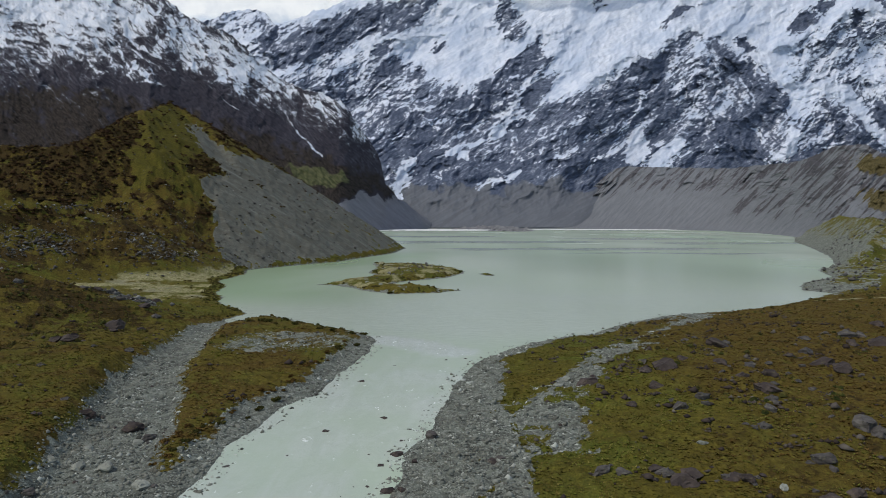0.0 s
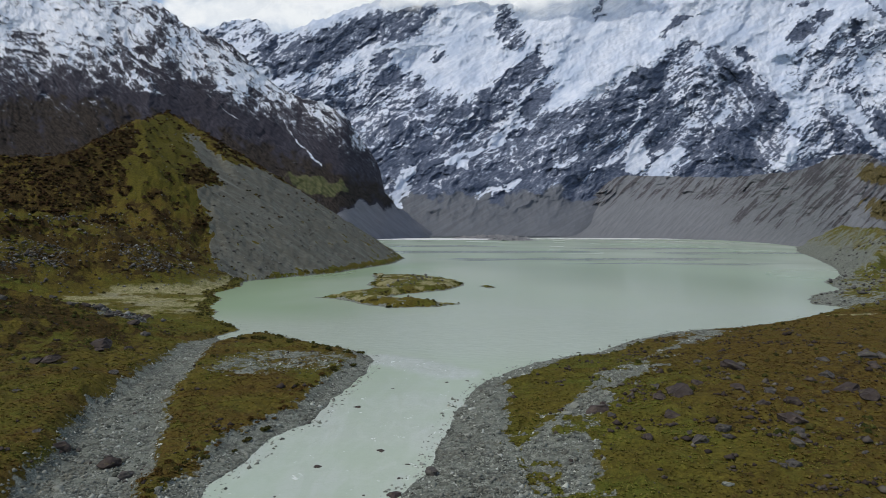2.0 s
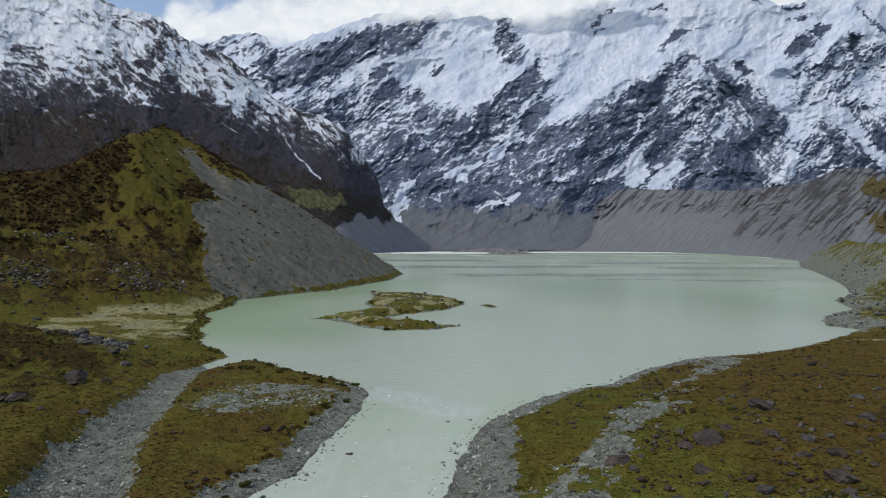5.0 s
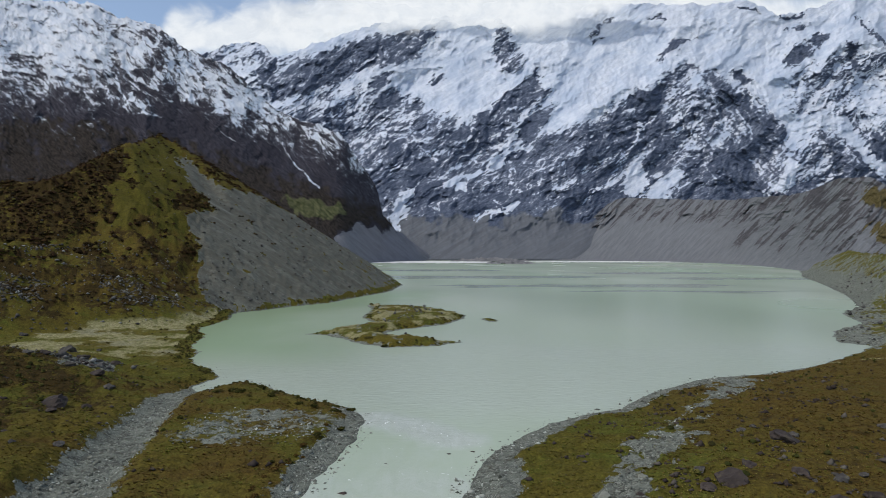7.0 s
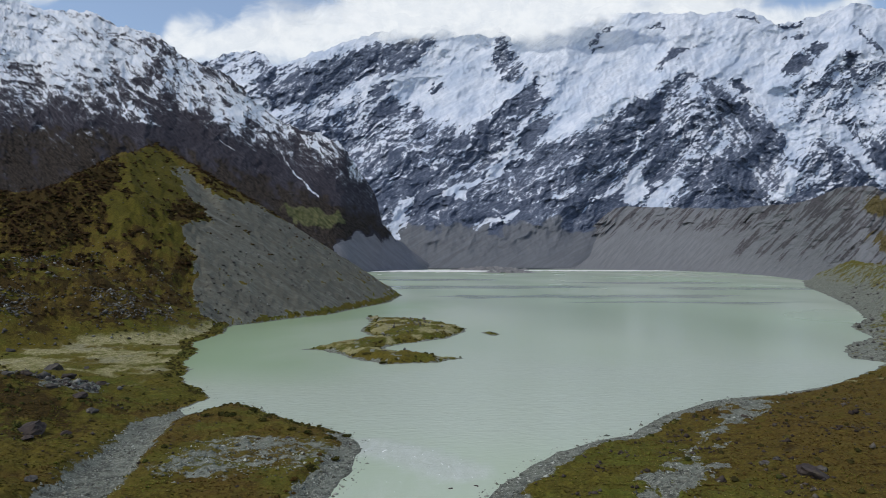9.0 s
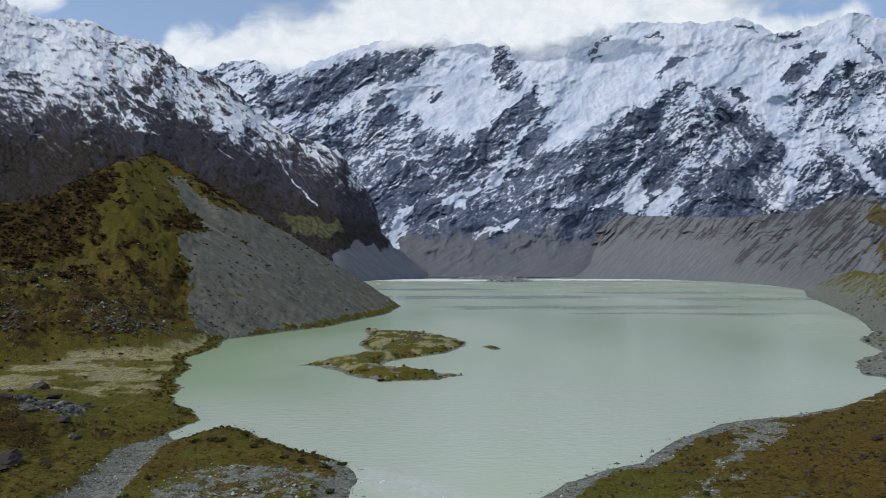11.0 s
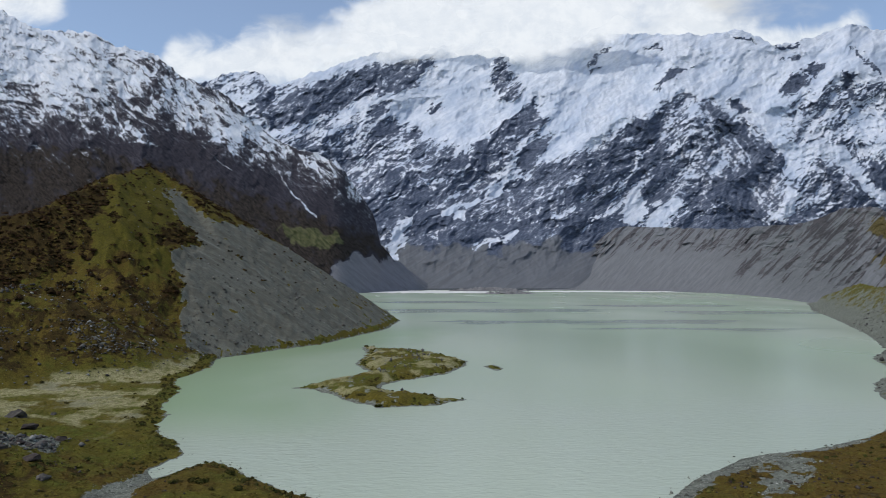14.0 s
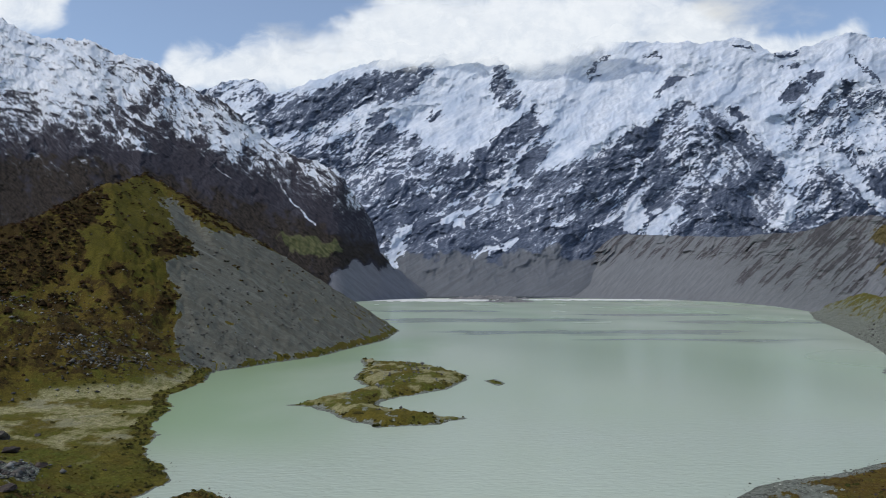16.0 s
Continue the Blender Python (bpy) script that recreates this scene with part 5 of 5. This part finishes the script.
def low_bushes():
    x, y = wedge(60000, 90, 520, 0.8)
    z, c, sd = land(x, y)
    near = (sd > 0.8) & (sd < 6)
    patch = smooth(0.1, 0.5, fbm(x / 8, y / 8, 3, 0.55, 540))
    p = np.where(near & (y > 182) & (x < 60), 1.1, 0.0) + np.where((x < -60) & (y > 170), 0.10 * patch, 0) + np.where(x < -40, 0.05 * patch, 0)
    p = p + np.where((x < -60) & (c["scrub"] > 0.5) & (y < 260), 0.8, 0) + np.where((x > 20) & (c["rust"] > 0.3) & (y < 260), 0.06 + 0.12 * (c["scrub"] > 0.4), 0)
    ok = (c["gravel"] < 0.4) & (c["pale"] < 0.45) & (sd > 0.8) & (rng.random(len(x)) < p * 0.55)
    x, y, z = x[ok], y[ok], z[ok]
    size = rng.uniform(0.8, 2.0, len(x)) * (1 + 0.3 * (y > 300))
    scatter("low_scrub", SMALL_BUSHES, np.stack([x, y, z], -1), size, M_LEAF, "low dark green scrub along the shore and banks", "scrub", 0.7, 0.05)


grass_tufts()
gravel()
meadow_rubble()
slope_stones()
hill_scrub()
low_bushes()


# ---------------------------------------------------------------- boulders
def stone_material(name, a, b, lichen):
    m = Mat(name, 0.9, 0.25)
    p = m.coord()
    n1, n2 = m.noise(p, 1.2, 6, 0.65), m.noise(p, 6, 4, 0.6)
    col = m.mix(m.ramp(n1, 0.35, 0.65), a, b)
    col = m.mix(m.ramp(m.noise(p, 2.6, 5, 0.7, 0.8), 0.56, 0.66), col, tuple(0.35 * c for c in a))
    col = m.mix(m.ramp(m.random(), 0, 1, 0.0, 0.45), col, tuple(0.55 * c for c in a))
    col = m.mix(m.math("MULTIPLY", m.ramp(n2, 0.55, 0.7), 0.5), col, lichen)
    return m.done(col, None, m.bump(m.math("ADD", n1, m.math("MULTIPLY", n2, 0.4)), 0.22, 1.0))


M_BOULDER = stone_material("boulder_grey", (0.058, 0.052, 0.048), (0.120, 0.110, 0.098), (0.15, 0.145, 0.08))
M_BROWN = stone_material("boulder_brown", (0.040, 0.031, 0.028), (0.088, 0.068, 0.058), (0.11, 0.095, 0.05))
M_PALE = stone_material("boulder_pale", (0.20, 0.21, 0.175), (0.34, 0.35, 0.295), (0.16, 0.17, 0.11))


def boulder_mesh(name, seed, flat, mat):
    """An angular block: a ball cut by random planes, then roughened."""
    r = np.random.default_rng(seed)
    bm = bmesh.new()
    bmesh.ops.create_icosphere(bm, subdivisions=3, radius=0.62)
    cuts = []
    for _ in range(13):
        d = r.normal(size=3)
        cuts.append((Vector(d / np.linalg.norm(d)), r.uniform(0.28, 0.48)))
    stretch = (r.uniform(0.85, 1.15), r.uniform(0.6, 0.9), flat * r.uniform(0.85, 1.1))
    for v in bm.verts:
        for d, h in cuts:
            over = v.co.dot(d) - h
            if over > 0:
                v.co -= d * over * 0.98
        v.co += v.co.normalized() * (0.09 * noise.noise(v.co * 4 + Vector((seed, 0, 0))) + 0.06 * noise.noise(v.co * 9 + Vector((0, seed, 0))) + 0.035 * noise.noise(v.co * 19))
        v.co = Vector((v.co.x * stretch[0], v.co.y * stretch[1], v.co.z * stretch[2]))
    me = bpy.data.meshes.new(name)
    bm.to_mesh(me)
    bm.free()
    me.materials.append(mat)
    return me


BLOCKS = {
    "grey": [boulder_mesh("boulder", 70 + k, 0.6, M_BOULDER) for k in range(5)],
    "brown": [boulder_mesh("boulder", 80 + k, 0.5, M_BROWN) for k in range(5)],
    "pale": [boulder_mesh("boulder", 90 + k, 0.42, M_PALE) for k in range(4)],
}
TELL = {
    "grey": "weathered grey angular boulder half sunk in the {}",
    "brown": "dark brown lichened boulder half sunk in the {}",
    "pale": "pale flat slab of rock lying on the {}",
}


def height(x, y):
    return float(land(np.array([x]), np.array([y]))[0][0])


def mark(u, v):
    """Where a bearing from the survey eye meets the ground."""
    a, b = (u - 784) / UNIT, (441 - v) / UNIT
    f = math.cos(DIP) - b * math.sin(DIP)
    h = math.sin(DIP) + b * math.cos(DIP)
    z = 1.0
    for _ in range(6):
        d = (z - EYE) * f / h
        x = d * a / f
        z = max(height(x, d), -0.3)
    return x, d, z


def boulder(x, y, z, size, tone, where, group):
    ob = new("boulder", random.choice(BLOCKS[tone]))
    ob.matrix_basis = pose(x, y, z + 0.05 * size, random.uniform(-9, 9), random.uniform(-9, 9), random.uniform(0, 360)) @ Matrix.Scale(size, 4)
    return tagged(ob, TELL[tone].format(where), "boulder", group)


# bearing, dip and width of each larger block
BANK_WEST = [(153, 727, 36, "brown"), (236, 762, 38, "brown"), (247, 862, 36, "pale"), (188, 830, 38, "pale"), (139, 828, 28, "pale"), (157, 796, 20, "pale"),
             (242, 786, 22, "pale"), (266, 779, 27, "grey"), (90, 814, 22, "pale"), (46, 877, 26, "grey"), (273, 861, 14, "grey"), (227, 622, 18, "grey"),
             (165, 620, 12, "grey"), (60, 735, 12, "brown"), (400, 830, 14, "grey")]
KNOLL = [(196, 582, 40, "brown"), (192, 524, 30, "grey"), (150, 533, 18, "grey"), (220, 532, 22, "brown"), (255, 545, 22, "brown"), (275, 555, 18, "grey"),
         (120, 560, 30, "brown"), (95, 570, 26, "brown"), (70, 556, 16, "grey"), (30, 500, 18, "grey"), (110, 505, 16, "grey"), (210, 548, 18, "grey")]
MEADOW = [(1265, 612, 45, "brown"), (1206, 636, 22, "brown"), (1277, 644, 26, "brown"), (1176, 652, 46, "brown"), (1037, 677, 38, "brown"), (1062, 684, 18, "grey"),
          (1326, 648, 32, "grey"), (1314, 666, 28, "brown"), (1363, 691, 50, "brown"), (1368, 704, 26, "grey"), (1365, 729, 22, "grey"), (1206, 715, 32, "grey"),
          (1120, 718, 18, "brown"), (1164, 683, 34, "brown"), (1363, 662, 34, "brown"), (1456, 646, 38, "brown"), (1490, 656, 34, "brown"), (1426, 599, 26, "grey"),
          (1495, 594, 30, "grey"), (1520, 596, 22, "grey"), (1554, 611, 38, "brown"), (1554, 577, 24, "brown"), (1426, 627, 22, "grey")]
MEADOW_NEAR = [(1534, 757, 50, "grey"), (1559, 771, 38, "grey"), (1456, 820, 36, "grey"), (1069, 836, 30, "grey"), (1103, 836, 33, "grey"), (1157, 831, 28, "brown"),
               (1179, 840, 36, "grey"), (1220, 841, 44, "brown"), (1211, 858, 50, "brown"), (1299, 838, 36, "brown"), (1323, 848, 34, "brown"), (1245, 786, 18, "pale"),
               (1515, 878, 36, "brown"), (1470, 884, 34, "brown"), (1245, 705, 24, "grey"), (1387, 863, 20, "pale"), (1353, 758, 26, "grey"), (1000, 672, 20, "pale"),
               (990, 683, 14, "pale"), (1060, 652, 16, "pale"), (870, 818, 22, "brown"), (885, 812, 16, "grey"), (1440, 690, 16, "grey"), (1210, 605, 16, "grey")]
RIVER = [(575, 767, 17, "brown"), (680, 744, 17, "brown"), (402, 829, 12, "grey"), (508, 811, 16, "brown"), (705, 806, 28, "brown"), (735, 818, 15, "brown"),
         (642, 678, 17, "brown"), (726, 763, 15, "brown"), (710, 785, 16, "brown"), (672, 829, 18, "brown"), (628, 866, 17, "brown"), (650, 866, 20, "brown"),
         (682, 872, 27, "brown"), (655, 808, 14, "brown"), (765, 775, 26, "grey"), (712, 868, 18, "brown"), (790, 640, 12, "brown"), (700, 650, 9, "brown"),
         (825, 638, 9, "brown"), (480, 835, 9, "grey"), (560, 700, 8, "grey"), (600, 884, 16, "brown")]
for rows_, where, group in ((BANK_WEST, "dry gravel channel", "boulders in the channel"), (KNOLL, "scrub of the knoll", "boulders on the knoll"),
                            (MEADOW, "tussock meadow", "boulders in the meadow"), (MEADOW_NEAR, "tussock meadow", "boulders in the meadow"),
                            (RIVER, "shallow milky river", "rocks in the river")):
    for u, v, w, tone in rows_:
        x, y, z = mark(u, v)
        boulder(x, y, z, 1.14 * w * y / UNIT, tone, where, group)
        if tone != "pale" and w >= 26 and group != "rocks in the river":
            for _ in range(2):
                a, far = random.uniform(0, 6.28), random.uniform(0.7, 1.5) * w * y / UNIT
                xo, yo = x + far * math.cos(a), y + far * math.sin(a)
                boulder(xo, yo, height(xo, yo), random.uniform(0.25, 0.6) * w * y / UNIT, random.choice((tone, "grey")), where, group)
for i in range(44):
    t = random.random()
    x, y = -150 + 62 * t + random.uniform(-3, 3), 203 + 14 * t + random.uniform(-9, 9)
    boulder(x, y, height(x, y), random.uniform(1.0, 3.9), random.choice(("brown", "brown", "grey")), "scrub of the knoll", "boulders on the knoll")
# smaller ones strewn about
xs, ys = wedge(4000, 70, 230)
zs, cs, ds = land(xs, ys)
lumpy = fbm(xs / 11, ys / 11, 3, 0.6, 560)
strewn = 0
for x, y, z, g, d, n in zip(xs, ys, zs, cs["gravel"], ds, lumpy):
    if d < 1.2 or n < 0.25 - 0.25 * (g > 0.5) or strewn >= 110:
        continue
    strewn += 1
    tone = "pale" if g > 0.6 and random.random() < 0.5 else "brown"
    boulder(x, y, z, random.uniform(0.35, 0.95), tone, "gravel bank" if g > 0.5 else "tussock grass", "small boulders strewn on the flats")


# ---------------------------------------------------------------- shrubs standing apart
def raw_mesh(name, v, f, mat):
    me = bpy.data.meshes.new(name)
    me.from_pydata([tuple(p) for p in v], [], [tuple(int(i) for i in t) for t in f])
    me.materials.append(mat)
    return me


def stem_mesh(seed):
    """A few crooked tapering stems from one root."""
    r = np.random.default_rng(seed)
    v, f = [], []
    for _ in range(6):
        p, d, rad = np.array([0, 0, -0.1]), np.array([r.uniform(-0.5, 0.5), r.uniform(-0.5, 0.5), 1.0]), 0.03
        ring = None
        for k in range(4):
            cur = []
            for j in range(4):
                a = j * np.pi / 2
                cur.append(len(v))
                v.append(tuple(p + rad * np.array([np.cos(a), np.sin(a), 0])))
            if ring:
                f += [(ring[j], ring[(j + 1) % 4], cur[(j + 1) % 4]) for j in range(4)] + [(ring[j], cur[(j + 1) % 4], cur[j]) for j in range(4)]
            ring = cur
            p = p + d * 0.16
            d = d + r.uniform(-0.3, 0.3, 3)
            rad *= 0.7
    return np.array(v), np.array(f)


M_WOOD = plain("shrub_wood", (0.07, 0.05, 0.035), (0.035, 0.026, 0.02), 8.0, 0.9, 0.01)
FOLIAGE = [raw_mesh("foliage", *bush_template(240, 600 + k), M_LEAF) for k in range(5)]
RUST_FOLIAGE = [raw_mesh("foliage", *bush_template(200, 620 + k), M_RUST_LEAF) for k in range(3)]
STEMS = [raw_mesh("stems", *stem_mesh(650 + k), M_WOOD) for k in range(3)]


def shrub(x, y, size, where, group, tone="dark green"):
    ob = new("shrub")
    ob.empty_display_size = 0.2
    ob.matrix_basis = pose(x, y, height(x, y) - 0.05 * size, 0, 0, random.uniform(0, 360)) @ Matrix.Diagonal((size, size, 0.7 * size, 1))
    for name, pool in (("foliage", FOLIAGE if tone == "dark green" else RUST_FOLIAGE), ("stems", STEMS)):
        new(name, random.choice(pool)).parent = ob
    return tagged(ob, f"low rounded {tone} shrub on the {where}", "shrub", group)


for u, v, w in ((395, 598, 26), (430, 572, 30), (470, 566, 40), (500, 566, 34), (535, 574, 30), (565, 583, 32), (590, 585, 30), (615, 590, 30), (640, 592, 24),
                (600, 614, 40), (625, 612, 30), (570, 640, 26), (545, 640, 22), (480, 700, 36), (455, 712, 30), (430, 735, 26), (400, 745, 30), (380, 760, 28),
                (345, 775, 34), (330, 790, 28), (305, 800, 26)):
    x, y, z = mark(u, v)
    x, y = x + random.uniform(-1.5, 1.5), y + random.uniform(-3, 3)
    shrub(x, y, random.uniform(0.3, 0.5) * w * y / UNIT, "river island", "shrubs on the river island")
for i in range(46):
    y = 84 + 84 * random.random() ** 1.2
    bank_x = float(along([(80, -28.5), (93, -29), (101, -27), (113, -26), (120, -22), (139, -20), (159, -17), (170, -17)], np.array(y)))
    shrub(bank_x - random.uniform(5.0, 7.2), y, random.uniform(0.6, 1.25), "river island", "shrubs on the river island", "rust brown")
for i in range(40):
    k = random.randrange(len(SHORE_ISLAND))
    (x0, y0), (x1, y1) = SHORE_ISLAND[k], SHORE_ISLAND[(k + 1) % len(SHORE_ISLAND)]
    t = random.random()
    x, y = x0 + (x1 - x0) * t, y0 + (y1 - y0) * t
    if height(x, y) > 0.15:
        shrub(x, y, random.uniform(1.6, 3.0), "lake island", "shrubs on the lake island")


# ---------------------------------------------------------------- cobbles on the near banks, one by one
M_COBBLE = stone_material("cobble", (0.082, 0.088, 0.074), (0.20, 0.212, 0.178), (0.13, 0.12, 0.10))


def cobble_mesh(k):
    bm = bmesh.new()
    bmesh.ops.create_icosphere(bm, subdivisions=1, radius=0.5)
    r = random.Random(900 + k)
    sx, sy, sz = r.uniform(0.9, 1.2), r.uniform(0.6, 0.9), r.uniform(0.35, 0.6)
    for v in bm.verts:
        v.co *= r.uniform(0.82, 1.12)
        v.co = Vector((v.co.x * sx, v.co.y * sy, v.co.z * sz))
    me = bpy.data.meshes.new("stone")
    bm.to_mesh(me)
    bm.free()
    me.materials.append(M_COBBLE)
    return me


COBBLES = [cobble_mesh(k) for k in range(8)]
xs, ys = wedge(6000, 66, 112)
zs, cs, ds = land(xs, ys)
laid = 0
for x, y, z, g, d in zip(xs, ys, zs, cs["gravel"], ds):
    if g < 0.6 or d < 0.2 or laid >= 290:
        continue
    laid += 1
    ob = new("stone", random.choice(COBBLES))
    ob.parent = GROUND
    ob.matrix_basis = pose(x, y, z + 0.05, random.uniform(-12, 12), random.uniform(-12, 12), random.uniform(0, 360)) @ Matrix.Scale(random.uniform(0.35, 0.85), 4)
